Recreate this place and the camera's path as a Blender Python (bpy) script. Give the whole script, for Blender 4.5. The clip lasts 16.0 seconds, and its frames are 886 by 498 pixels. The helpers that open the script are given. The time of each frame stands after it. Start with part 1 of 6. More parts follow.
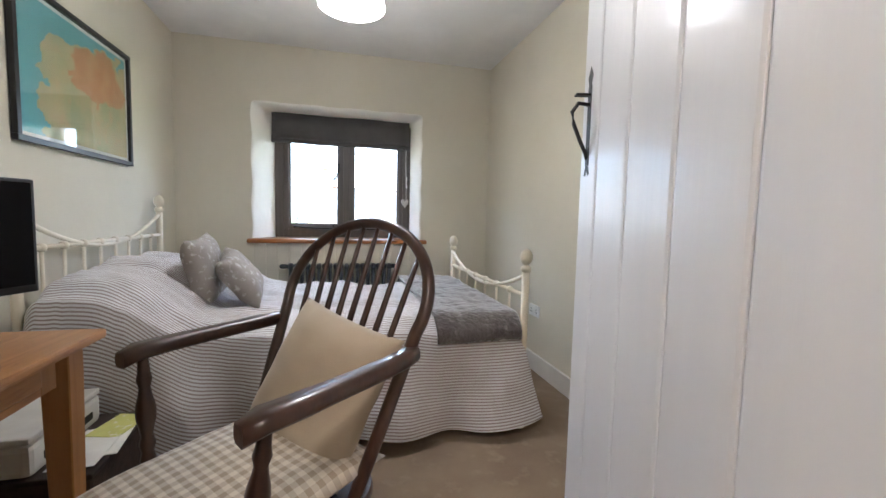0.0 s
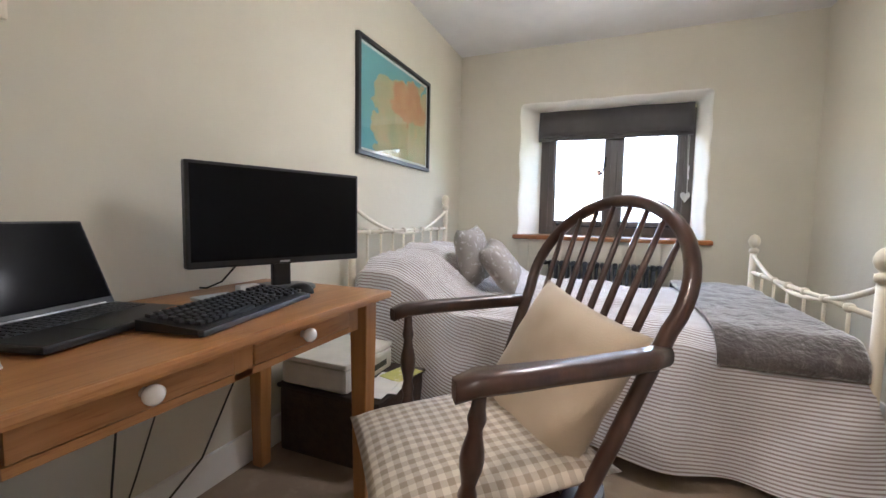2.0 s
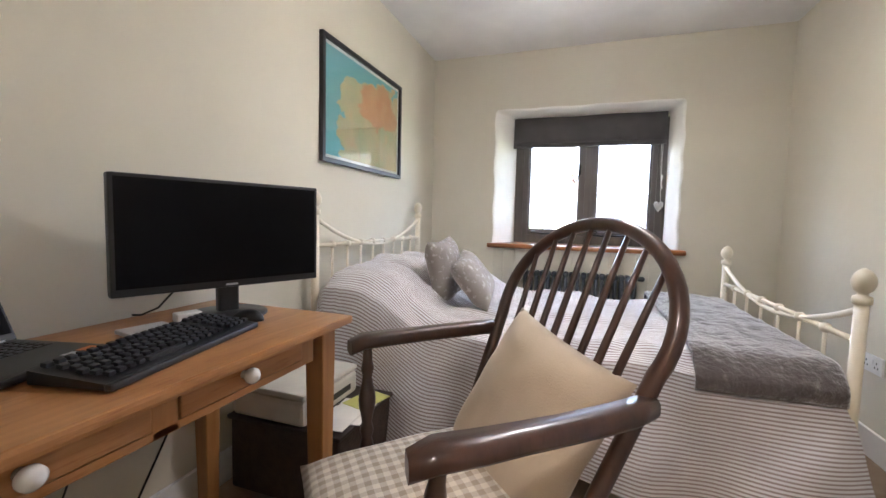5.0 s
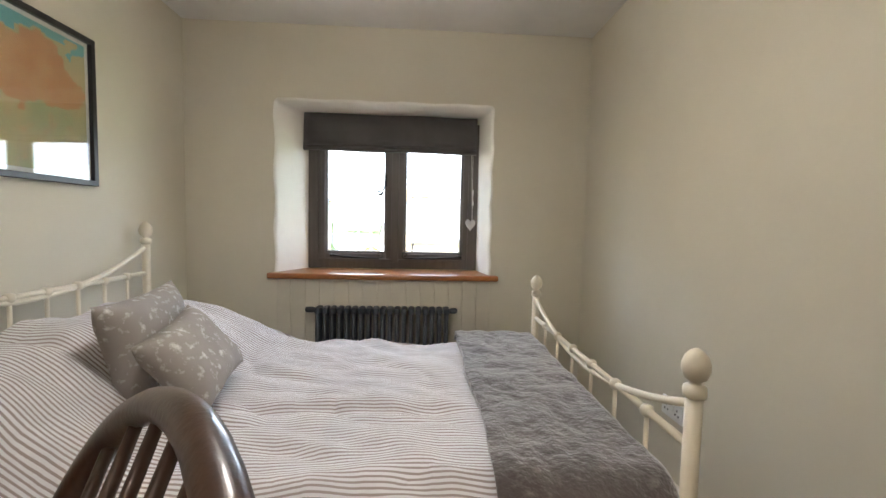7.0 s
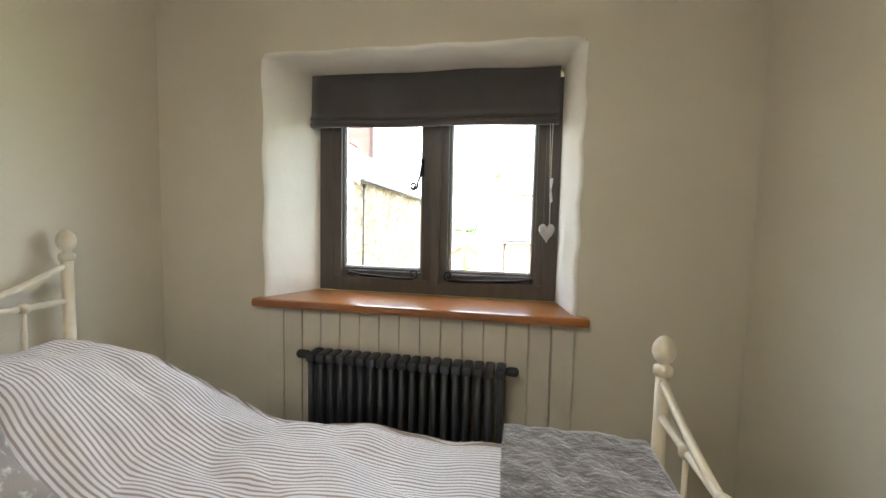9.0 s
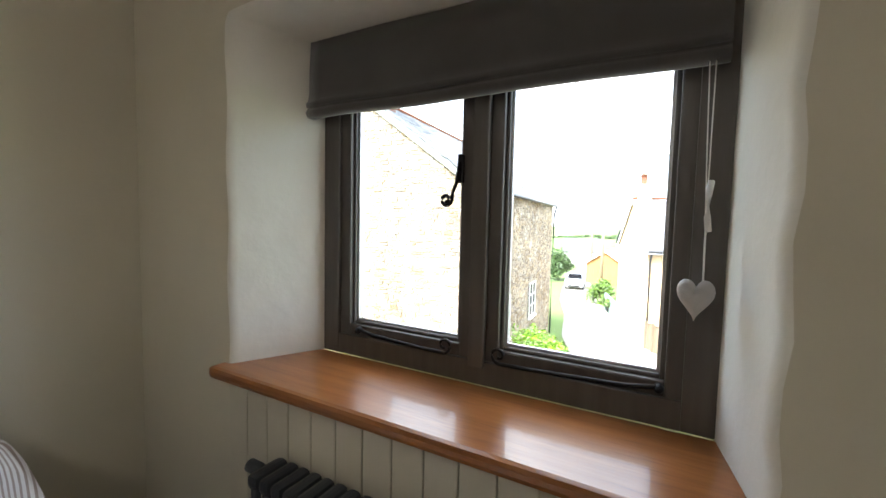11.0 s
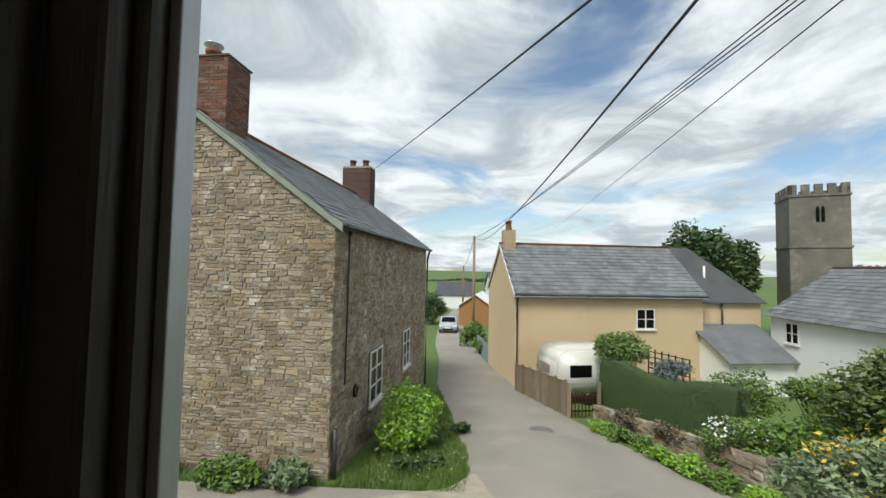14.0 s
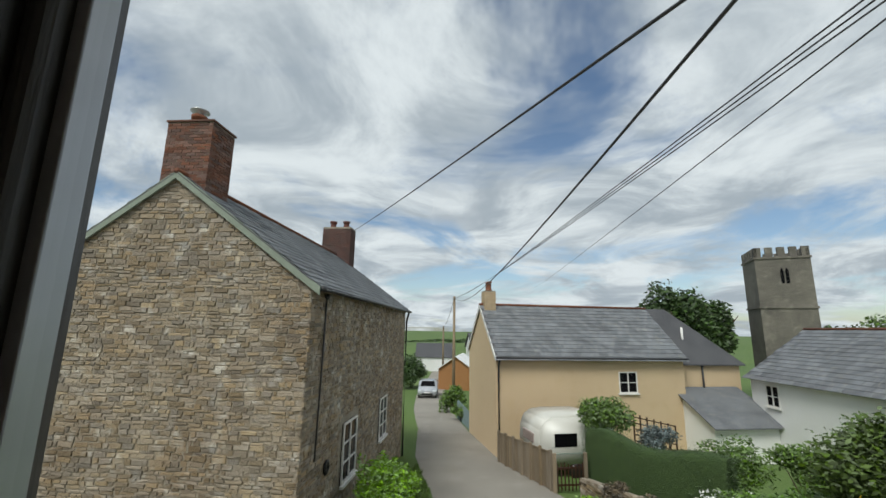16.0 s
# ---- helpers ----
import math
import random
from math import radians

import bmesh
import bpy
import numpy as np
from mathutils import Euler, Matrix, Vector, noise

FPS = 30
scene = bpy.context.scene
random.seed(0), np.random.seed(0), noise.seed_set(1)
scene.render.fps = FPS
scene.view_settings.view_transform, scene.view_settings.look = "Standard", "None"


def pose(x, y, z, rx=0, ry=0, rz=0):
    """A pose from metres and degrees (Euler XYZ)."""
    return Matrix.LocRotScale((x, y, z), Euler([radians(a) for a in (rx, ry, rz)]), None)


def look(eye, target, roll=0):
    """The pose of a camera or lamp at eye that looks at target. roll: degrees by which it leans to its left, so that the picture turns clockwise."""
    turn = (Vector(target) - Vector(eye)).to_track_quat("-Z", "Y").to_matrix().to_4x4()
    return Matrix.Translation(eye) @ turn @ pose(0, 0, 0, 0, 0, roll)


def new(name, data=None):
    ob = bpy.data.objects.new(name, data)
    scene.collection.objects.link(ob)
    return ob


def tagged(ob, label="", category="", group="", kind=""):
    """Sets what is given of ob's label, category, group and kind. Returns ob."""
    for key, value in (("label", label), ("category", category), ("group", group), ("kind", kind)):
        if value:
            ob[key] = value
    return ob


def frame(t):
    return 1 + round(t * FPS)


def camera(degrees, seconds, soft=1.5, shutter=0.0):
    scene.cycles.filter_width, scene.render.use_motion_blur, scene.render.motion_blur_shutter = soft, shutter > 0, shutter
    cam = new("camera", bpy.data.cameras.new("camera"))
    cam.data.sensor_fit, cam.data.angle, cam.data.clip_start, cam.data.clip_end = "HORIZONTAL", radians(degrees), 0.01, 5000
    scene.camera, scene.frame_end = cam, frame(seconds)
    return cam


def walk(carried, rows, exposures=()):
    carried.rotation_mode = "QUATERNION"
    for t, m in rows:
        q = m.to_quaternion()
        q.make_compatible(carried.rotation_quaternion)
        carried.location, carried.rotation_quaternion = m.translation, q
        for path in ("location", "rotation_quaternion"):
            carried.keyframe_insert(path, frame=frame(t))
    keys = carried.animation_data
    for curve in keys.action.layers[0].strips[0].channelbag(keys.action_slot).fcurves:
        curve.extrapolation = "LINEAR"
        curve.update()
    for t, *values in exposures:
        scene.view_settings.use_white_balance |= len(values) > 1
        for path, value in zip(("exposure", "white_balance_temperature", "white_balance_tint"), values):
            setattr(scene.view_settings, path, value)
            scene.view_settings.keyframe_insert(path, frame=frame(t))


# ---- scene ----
cam = camera(94.6, 16.0)
PATH = [
    (0, (1.299, -3.848, 1.122), (1.799, -1.918, 0.968), 1.4),
    (0.5, (1.32, -3.842, 1.078), (1.337, -1.847, 0.931), 1.29),
    (1, (1.316, -3.861, 1.034), (1.01, -1.891, 0.881), 1.3),
    (1.5, (1.336, -3.843, 1.035), (0.8, -1.922, 0.884), 1.11),
    (2, (1.374, -3.763, 1.043), (0.623, -1.916, 0.889), 1.08),
    (2.5, (1.435, -3.73, 1.03), (0.507, -1.965, 0.876), 0.98),
    (3, (1.521, -3.734, 1.0), (0.5, -2.021, 0.846), 1.03),
    (3.2, (1.563, -3.754, 0.979), (0.518, -2.056, 0.829), 0.94),
    (5.3, (1.35, -3.569, 1.125), (0.835, -1.642, 0.987), 1.34),
    (5.5, (1.35, -3.502, 1.143), (0.928, -1.551, 1.009), 1.31),
    (6, (1.366, -3.318, 1.233), (1.175, -1.332, 1.099), 1.31),
    (6.5, (1.455, -3.11, 1.301), (1.475, -1.116, 1.159), 1.23),
    (7, (1.577, -2.841, 1.262), (1.687, -0.848, 1.135), 1.26),
    (7.5, (1.637, -2.581, 1.236), (1.702, -0.586, 1.101), 1.24),
    (8, (1.688, -2.353, 1.273), (1.604, -0.359, 1.152), 1.26),
    (8.5, (1.736, -2.065, 1.27), (1.536, -0.079, 1.139), 1.42),
    (9, (1.811, -1.816, 1.305), (1.453, 0.146, 1.16), 1.26),
    (9.2, (1.853, -1.738, 1.338), (1.416, 0.207, 1.178), 0.8),
    (11.3, (1.892, -0.722, 1.439), (0.904, 1.012, 1.312), 1.49),
    (11.5, (1.874, -0.636, 1.459), (0.9, 1.107, 1.346), 1.34),
    (12, (1.803, -0.318, 1.449), (0.921, 1.476, 1.39), 0.7),
    (12.5, (1.734, -0.127, 1.447), (0.973, 1.722, 1.438), 1.2),
    (13, (1.694, 0, 1.392), (1.061, 1.896, 1.443), 1.1),
    (13.5, (1.67, 0.085, 1.399), (1.155, 2.016, 1.482), 1.1),
    (14, (1.665, 0.14, 1.406), (1.25, 2.095, 1.501), 1.1),
    (14.5, (1.66, 0.175, 1.407), (1.316, 2.142, 1.524), 1.0),
    (15, (1.66, 0.183, 1.422), (1.348, 2.149, 1.613), 1.0),
    (15.5, (1.66, 0.2, 1.462), (1.355, 2.153, 1.766), 0.9),
    (16, (1.66, 0.195, 1.495), (1.342, 2.132, 1.879), 1.0),
]
walk(cam, [(t, look(e, g, r)) for t, e, g, r in PATH], [
    (0, 4.3, 5450, 13), (3.2, 4.75, 5550, 17), (6, 4.4, 5650, 17), (7, 4.1, 6050, 13), (9.2, 3.95, 6300, 10), (11.4, 2.8, 6000, 11),
    (12.0, 1.75, 5700, 9), (12.35, 0.65, 6500, 6), (12.6, 0.3, 6500, 7), (14.5, 0.15, 6450, 7), (16, -0.15, 6350, 7)])

# world: cloudy summer sky
SUN_EL, SUN_AZ = radians(50), radians(200)
world = bpy.data.worlds.new("sky")
scene.world = world
world.use_nodes = True
wn, wl = world.node_tree.nodes, world.node_tree.links
wn.clear()
wo = wn.new("ShaderNodeOutputWorld")
sky = wn.new("ShaderNodeTexSky")
sky.sky_type, sky.sun_disc, sky.sun_elevation, sky.sun_rotation = "NISHITA", False, SUN_EL, SUN_AZ
bgs = wn.new("ShaderNodeBackground"); bgs.inputs[1].default_value = 0.13
wl.new(sky.outputs[0], bgs.inputs[0])
wtc = wn.new("ShaderNodeTexCoord")
sep = wn.new("ShaderNodeSeparateXYZ"); wl.new(wtc.outputs["Generated"], sep.inputs[0])
zz = wn.new("ShaderNodeMath"); zz.operation = "MAXIMUM"; wl.new(sep.outputs[2], zz.inputs[0]); zz.inputs[1].default_value = 0.0
za = wn.new("ShaderNodeMath"); za.operation = "ADD"; wl.new(zz.outputs[0], za.inputs[0]); za.inputs[1].default_value = 0.16
cdx = wn.new("ShaderNodeMath"); cdx.operation = "DIVIDE"; wl.new(sep.outputs[0], cdx.inputs[0]); wl.new(za.outputs[0], cdx.inputs[1])
cdy = wn.new("ShaderNodeMath"); cdy.operation = "DIVIDE"; wl.new(sep.outputs[1], cdy.inputs[0]); wl.new(za.outputs[0], cdy.inputs[1])
cmb = wn.new("ShaderNodeCombineXYZ"); wl.new(cdx.outputs[0], cmb.inputs[0]); wl.new(cdy.outputs[0], cmb.inputs[1])


def cloud_noise(scale, detail, rough, dist, lo, hi, off):
    mp = wn.new("ShaderNodeMapping"); mp.inputs["Location"].default_value = off
    wl.new(cmb.outputs[0], mp.inputs[0])
    n = wn.new("ShaderNodeTexNoise")
    n.inputs["Scale"].default_value, n.inputs["Detail"].default_value, n.inputs["Roughness"].default_value, n.inputs["Distortion"].default_value = scale, detail, rough, dist
    wl.new(mp.outputs[0], n.inputs["Vector"])
    r = wn.new("ShaderNodeMapRange"); r.interpolation_type = "SMOOTHSTEP"
    r.inputs[1].default_value, r.inputs[2].default_value = lo, hi
    wl.new(n.outputs[0], r.inputs[0])
    return r


cover = cloud_noise(0.9, 8, 0.6, 0.5, 0.34, 0.52, (3.1, 0.4, 0))
shade = cloud_noise(1.5, 9, 0.62, 0.6, 0.36, 0.64, (7.7, 2.2, 3))
ccol = wn.new("ShaderNodeMix"); ccol.data_type = "RGBA"
wl.new(shade.outputs[0], ccol.inputs[0])
ccol.inputs[6].default_value, ccol.inputs[7].default_value = (0.47, 0.52, 0.58, 1), (0.90, 0.93, 0.96, 1)
bgc = wn.new("ShaderNodeBackground"); bgc.inputs[1].default_value = 1.0
wl.new(ccol.outputs[2], bgc.inputs[0])
wm = wn.new("ShaderNodeMixShader")
wl.new(cover.outputs[0], wm.inputs[0]); wl.new(bgs.outputs[0], wm.inputs[1]); wl.new(bgc.outputs[0], wm.inputs[2])
wl.new(wm.outputs[0], wo.inputs[0])

sun = new("sun", bpy.data.lights.new("sun", "SUN"))
sun.data.energy, sun.data.angle, sun.data.color = 3.2, radians(24), (1, 0.96, 0.9)
sun.matrix_world = look((-6, -16, 22), (0, 0, 0))


# ---- materials ----
def ramp_mix(nt, fac, a, b):
    m = nt.nodes.new("ShaderNodeMix"); m.data_type = "RGBA"
    nt.links.new(fac, m.inputs[0])
    for i, c in ((6, a), (7, b)):
        if isinstance(c, tuple):
            m.inputs[i].default_value = (*c[:3], 1)
        else:
            nt.links.new(c, m.inputs[i])
    return m.outputs[2]


def tex(nt, kind, scale, coord="Object", detail=4, rough=0.55, stretch=None, dist=0.0):
    tc = nt.nodes.new("ShaderNodeTexCoord")
    src = tc.outputs[coord]
    if stretch:
        mp = nt.nodes.new("ShaderNodeMapping"); mp.inputs["Scale"].default_value = stretch
        nt.links.new(src, mp.inputs[0]); src = mp.outputs[0]
    n = nt.nodes.new("ShaderNodeTexNoise" if kind == "noise" else "ShaderNodeTexVoronoi")
    n.inputs["Scale"].default_value = scale
    if kind == "noise":
        n.inputs["Detail"].default_value, n.inputs["Roughness"].default_value, n.inputs["Distortion"].default_value = detail, rough, dist
    nt.links.new(src, n.inputs["Vector"])
    return n.outputs[0]


def contrast(nt, src, lo, hi):
    r = nt.nodes.new("ShaderNodeMapRange"); r.inputs[1].default_value, r.inputs[2].default_value = lo, hi
    nt.links.new(src, r.inputs[0])
    return r.outputs[0]


def mat(name, base, second=None, scale=6.0, rough=0.6, metal=0.0, bump=0.1, fine=60.0, stretch=None, third=None, random_by="", spread=0.25, lo=0.35, hi=0.65, sheen=0.0, bump_dist=0.004, coat=0.0):
    m = bpy.data.materials.new(name)
    m.use_nodes = True
    nt = m.node_tree
    b = nt.nodes["Principled BSDF"]
    b.inputs["Roughness"].default_value, b.inputs["Metallic"].default_value = rough, metal
    b.inputs["Sheen Weight"].default_value = sheen
    b.inputs["Coat Weight"].default_value = coat
    second = second or tuple(c * 0.88 for c in base)
    col = ramp_mix(nt, contrast(nt, tex(nt, "noise", scale, stretch=stretch), lo, hi), base, second)
    if third:
        col = ramp_mix(nt, contrast(nt, tex(nt, "noise", scale * 3.7, stretch=stretch, detail=6), 0.55, 0.75), col, third)
    if random_by:
        if random_by == "island":
            g = nt.nodes.new("ShaderNodeNewGeometry"); rnd = g.outputs["Random Per Island"]
        else:
            g = nt.nodes.new("ShaderNodeObjectInfo"); rnd = g.outputs["Random"]
        hs = nt.nodes.new("ShaderNodeHueSaturation")
        mr = nt.nodes.new("ShaderNodeMapRange"); mr.inputs[3].default_value, mr.inputs[4].default_value = 1 - spread, 1 + spread
        nt.links.new(rnd, mr.inputs[0]); nt.links.new(mr.outputs[0], hs.inputs["Value"])
        sc = nt.nodes.new("ShaderNodeMath"); sc.operation = "MULTIPLY"; sc.inputs[1].default_value = 7.31
        nt.links.new(rnd, sc.inputs[0])
        fr = nt.nodes.new("ShaderNodeMath"); fr.operation = "FRACT"; nt.links.new(sc.outputs[0], fr.inputs[0])
        mr2 = nt.nodes.new("ShaderNodeMapRange"); mr2.inputs[3].default_value, mr2.inputs[4].default_value = 1 - spread * 0.8, 1 + spread * 0.8
        nt.links.new(fr.outputs[0], mr2.inputs[0]); nt.links.new(mr2.outputs[0], hs.inputs["Saturation"])
        nt.links.new(col, hs.inputs["Color"]); col = hs.outputs[0]
    nt.links.new(col, b.inputs["Base Color"])
    if bump:
        bp = nt.nodes.new("ShaderNodeBump"); bp.inputs["Strength"].default_value, bp.inputs["Distance"].default_value = bump, bump_dist
        nt.links.new(tex(nt, "noise", fine, stretch=stretch, detail=5), bp.inputs["Height"])
        nt.links.new(bp.outputs[0], b.inputs["Normal"])
    return m


def stripes(name, base, line, period, width, axis, rough=0.9, second_axis=False):
    """Woven cloth with stripes (or a check) laid out in metres by UV."""
    m = mat(name, base, scale=9, rough=rough, bump=0.25, fine=500, sheen=0.2, bump_dist=0.002)
    nt = m.node_tree
    b = nt.nodes["Principled BSDF"]
    old = b.inputs["Base Color"].links[0].from_socket
    tc = nt.nodes.new("ShaderNodeTexCoord")
    sp = nt.nodes.new("ShaderNodeSeparateXYZ"); nt.links.new(tc.outputs["UV"], sp.inputs[0])

    def band(out):
        d = nt.nodes.new("ShaderNodeMath"); d.operation = "DIVIDE"; d.inputs[1].default_value = period
        nt.links.new(out, d.inputs[0])
        f = nt.nodes.new("ShaderNodeMath"); f.operation = "FRACT"; nt.links.new(d.outputs[0], f.inputs[0])
        g = nt.nodes.new("ShaderNodeMath"); g.operation = "LESS_THAN"; g.inputs[1].default_value = width
        nt.links.new(f.outputs[0], g.inputs[0])
        return g.outputs[0]
    fac = band(sp.outputs[axis])
    if second_axis:
        ad = nt.nodes.new("ShaderNodeMath"); ad.operation = "ADD"
        nt.links.new(fac, ad.inputs[0]); nt.links.new(band(sp.outputs[1 - axis]), ad.inputs[1])
        ml = nt.nodes.new("ShaderNodeMath"); ml.operation = "MULTIPLY"; ml.inputs[1].default_value = 0.5
        nt.links.new(ad.outputs[0], ml.inputs[0]); fac = ml.outputs[0]
    nt.links.new(ramp_mix(nt, fac, old, line), b.inputs["Base Color"])
    return m


def emitter(name, col, strength):
    m = bpy.data.materials.new(name); m.use_nodes = True
    b = m.node_tree.nodes["Principled BSDF"]
    b.inputs["Base Color"].default_value = (*col, 1)
    b.inputs["Emission Color"].default_value, b.inputs["Emission Strength"].default_value = (*col, 1), strength
    return m


def glass_mat(name, gloss=0.05):
    m = bpy.data.materials.new(name); m.use_nodes = True
    nt = m.node_tree; nt.nodes.clear()
    o = nt.nodes.new("ShaderNodeOutputMaterial"); t = nt.nodes.new("ShaderNodeBsdfTransparent"); g = nt.nodes.new("ShaderNodeBsdfGlossy")
    t.inputs[0].default_value = (0.97, 0.98, 0.975, 1); g.inputs["Roughness"].default_value = 0.02
    x = nt.nodes.new("ShaderNodeMixShader"); x.inputs[0].default_value = gloss
    nt.links.new(t.outputs[0], x.inputs[1]); nt.links.new(g.outputs[0], x.inputs[2]); nt.links.new(x.outputs[0], o.inputs[0])
    return m


WALL = mat("sage_cream_wall_paint", (0.64, 0.60, 0.49), (0.60, 0.56, 0.45), scale=1.3, rough=0.85, bump=0.25, fine=14, bump_dist=0.006)
# lime white for the reveal, its pale colour also standing in for window glow
REVEAL = mat("brightened_lime_white_paint", (0.80, 0.78, 0.71), (0.74, 0.72, 0.65), scale=2.5, rough=0.85, bump=0.4, fine=9, bump_dist=0.01)
CEIL = mat("white_ceiling_paint", (0.80, 0.79, 0.76), scale=1.5, rough=0.9, bump=0.1, fine=20)
CARPET = mat("beige_carpet", (0.33, 0.25, 0.17), (0.26, 0.19, 0.13), scale=3, rough=1.0, bump=0.9, fine=420, third=(0.38, 0.30, 0.21), bump_dist=0.006)
WHITE_GLOSS = mat("white_gloss_paint", (0.78, 0.78, 0.80), (0.72, 0.72, 0.74), scale=4, rough=0.42, bump=0.25, fine=26, stretch=(1, 1, 0.12), coat=0.08)
TRIM = mat("white_satin_trim", (0.78, 0.76, 0.72), scale=4, rough=0.4, bump=0.05)
BOARDING = mat("cream_tongue_and_groove_paint", (0.62, 0.58, 0.47), scale=3, rough=0.6, bump=0.08, fine=30)
DARK_FRAME = mat("dark_stained_window_wood", (0.075, 0.066, 0.06), (0.10, 0.088, 0.078), scale=5, rough=0.38, bump=0.15, fine=60, stretch=(6, 6, 0.6))
OAK_SILL = mat("orange_varnished_wood", (0.34, 0.13, 0.035), (0.26, 0.09, 0.022), scale=4, rough=0.28, bump=0.08, fine=40, stretch=(0.5, 8, 8), third=(0.2, 0.07, 0.02), coat=0.4)
PINE = mat("honey_pine", (0.43, 0.205, 0.068), (0.34, 0.15, 0.046), scale=5, rough=0.4, bump=0.1, fine=50, stretch=(7, 0.5, 7), third=(0.25, 0.09, 0.025), coat=0.2)
PINE_V = mat("honey_pine_upright", (0.41, 0.195, 0.063), (0.33, 0.145, 0.043), scale=5, rough=0.4, bump=0.1, fine=50, stretch=(7, 7, 0.5), coat=0.2)
DARK_WOOD = mat("dark_elm", (0.032, 0.013, 0.008), (0.058, 0.024, 0.013), scale=7, rough=0.33, bump=0.12, fine=50, stretch=(3, 3, 0.6), third=(0.03, 0.012, 0.008), coat=0.35)
CREAM_METAL = mat("cream_enamelled_metal", (0.72, 0.66, 0.52), (0.68, 0.61, 0.47), scale=9, rough=0.35, bump=0.03)
IRON = mat("black_wrought_iron", (0.012, 0.012, 0.013), (0.025, 0.024, 0.023), scale=25, rough=0.5, metal=0.6, bump=0.3, fine=90)
RADIATOR = mat("anthracite_radiator_paint", (0.025, 0.03, 0.038), (0.035, 0.04, 0.048), scale=9, rough=0.45, bump=0.05)
BLIND = mat("charcoal_blind_linen", (0.085, 0.08, 0.078), (0.07, 0.065, 0.064), scale=5, rough=0.95, bump=0.5, fine=380, sheen=0.3, bump_dist=0.002)
BLACK_PLASTIC = mat("black_plastic", (0.012, 0.012, 0.013), scale=30, rough=0.4, bump=0.05, fine=300)
SCREEN = mat("dark_glossy_screen", (0.006, 0.006, 0.007), scale=4, rough=0.12, bump=0)
SCREEN.node_tree.nodes["Principled BSDF"].inputs["Specular IOR Level"].default_value = 0.08
KEYCAP = mat("black_keycaps", (0.018, 0.018, 0.02), scale=40, rough=0.5, bump=0)
SILVER = mat("silver_plastic", (0.55, 0.56, 0.58), scale=20, rough=0.35, metal=0.4, bump=0)
WHITE_PLASTIC = mat("white_plastic", (0.8, 0.8, 0.78), scale=20, rough=0.35, bump=0)
CERAMIC = mat("white_porcelain", (0.82, 0.8, 0.76), scale=12, rough=0.12, bump=0, coat=0.5)
CUSHION = mat("cream_calico", (0.50, 0.42, 0.31), (0.45, 0.37, 0.27), scale=5, rough=0.95, bump=0.5, fine=260, sheen=0.3, bump_dist=0.002)
LEAF_FABRIC = mat("grey_linen_with_white_sprigs", (0.33, 0.30, 0.27), (0.30, 0.27, 0.245), scale=9, rough=0.95, bump=0.4, fine=300, third=(0.72, 0.71, 0.69), lo=0.4, hi=0.6)
THROW = mat("grey_plush_fleece", (0.11, 0.092, 0.085), (0.06, 0.048, 0.044), scale=7, rough=0.9, bump=0.9, fine=45, third=(0.20, 0.172, 0.16), sheen=0.9, bump_dist=0.012)
DUVET = stripes("white_duvet_with_brown_stripes", (0.76, 0.75, 0.77), (0.34, 0.285, 0.275), 0.0145, 0.42, 1)
GINGHAM = stripes("oatmeal_gingham", (0.66, 0.60, 0.50), (0.33, 0.27, 0.20), 0.032, 0.5, 0, second_axis=True)
PAPER = mat("white_paper", (0.75, 0.74, 0.7), scale=8, rough=0.8, bump=0.1, fine=40)
GLASS = glass_mat("window_glass", 0.012)
PICTURE_GLASS = glass_mat("picture_glass", 0.07)
BLACK_FRAME = mat("black_lacquer_frame", (0.015, 0.014, 0.014), scale=20, rough=0.35, bump=0.05)
STONE = mat("brown_rubble_stone", (0.33, 0.275, 0.20), (0.24, 0.185, 0.125), scale=0.7, rough=0.95, bump=0.9, fine=25, third=(0.50, 0.47, 0.41), random_by="island", spread=0.34, bump_dist=0.03)
STONE_OB = mat("brown_rubble_stone_piece", (0.33, 0.275, 0.20), (0.24, 0.185, 0.125), scale=0.7, rough=0.95, bump=0.9, fine=25, third=(0.50, 0.47, 0.41), random_by="object", spread=0.34, bump_dist=0.03)
MORTAR = mat("pale_lime_mortar", (0.34, 0.30, 0.235), (0.26, 0.225, 0.17), scale=2.5, rough=1, bump=0.8, fine=30, bump_dist=0.02)
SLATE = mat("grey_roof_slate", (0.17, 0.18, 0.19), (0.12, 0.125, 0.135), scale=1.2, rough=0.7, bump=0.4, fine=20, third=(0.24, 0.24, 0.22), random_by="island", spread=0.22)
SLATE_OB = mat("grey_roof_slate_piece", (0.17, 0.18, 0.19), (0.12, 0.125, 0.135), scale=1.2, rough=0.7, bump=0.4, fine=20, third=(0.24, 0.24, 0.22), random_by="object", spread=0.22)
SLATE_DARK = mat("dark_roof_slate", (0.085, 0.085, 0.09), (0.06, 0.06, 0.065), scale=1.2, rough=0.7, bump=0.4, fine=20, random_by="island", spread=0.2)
RED_BRICK = mat("weathered_red_brick", (0.17, 0.085, 0.06), (0.12, 0.062, 0.046), scale=3, rough=0.95, bump=0.7, fine=40, random_by="island", spread=0.35, bump_dist=0.01)
RED_BRICK_DARK = mat("sooty_red_brick", (0.10, 0.05, 0.042), (0.07, 0.038, 0.034), scale=3, rough=0.95, bump=0.7, fine=40, random_by="island", spread=0.3)
PEACH = mat("peach_masonry_paint", (0.60, 0.455, 0.29), (0.56, 0.42, 0.265), scale=0.6, rough=0.9, bump=0.3, fine=25, third=(0.52, 0.38, 0.23))
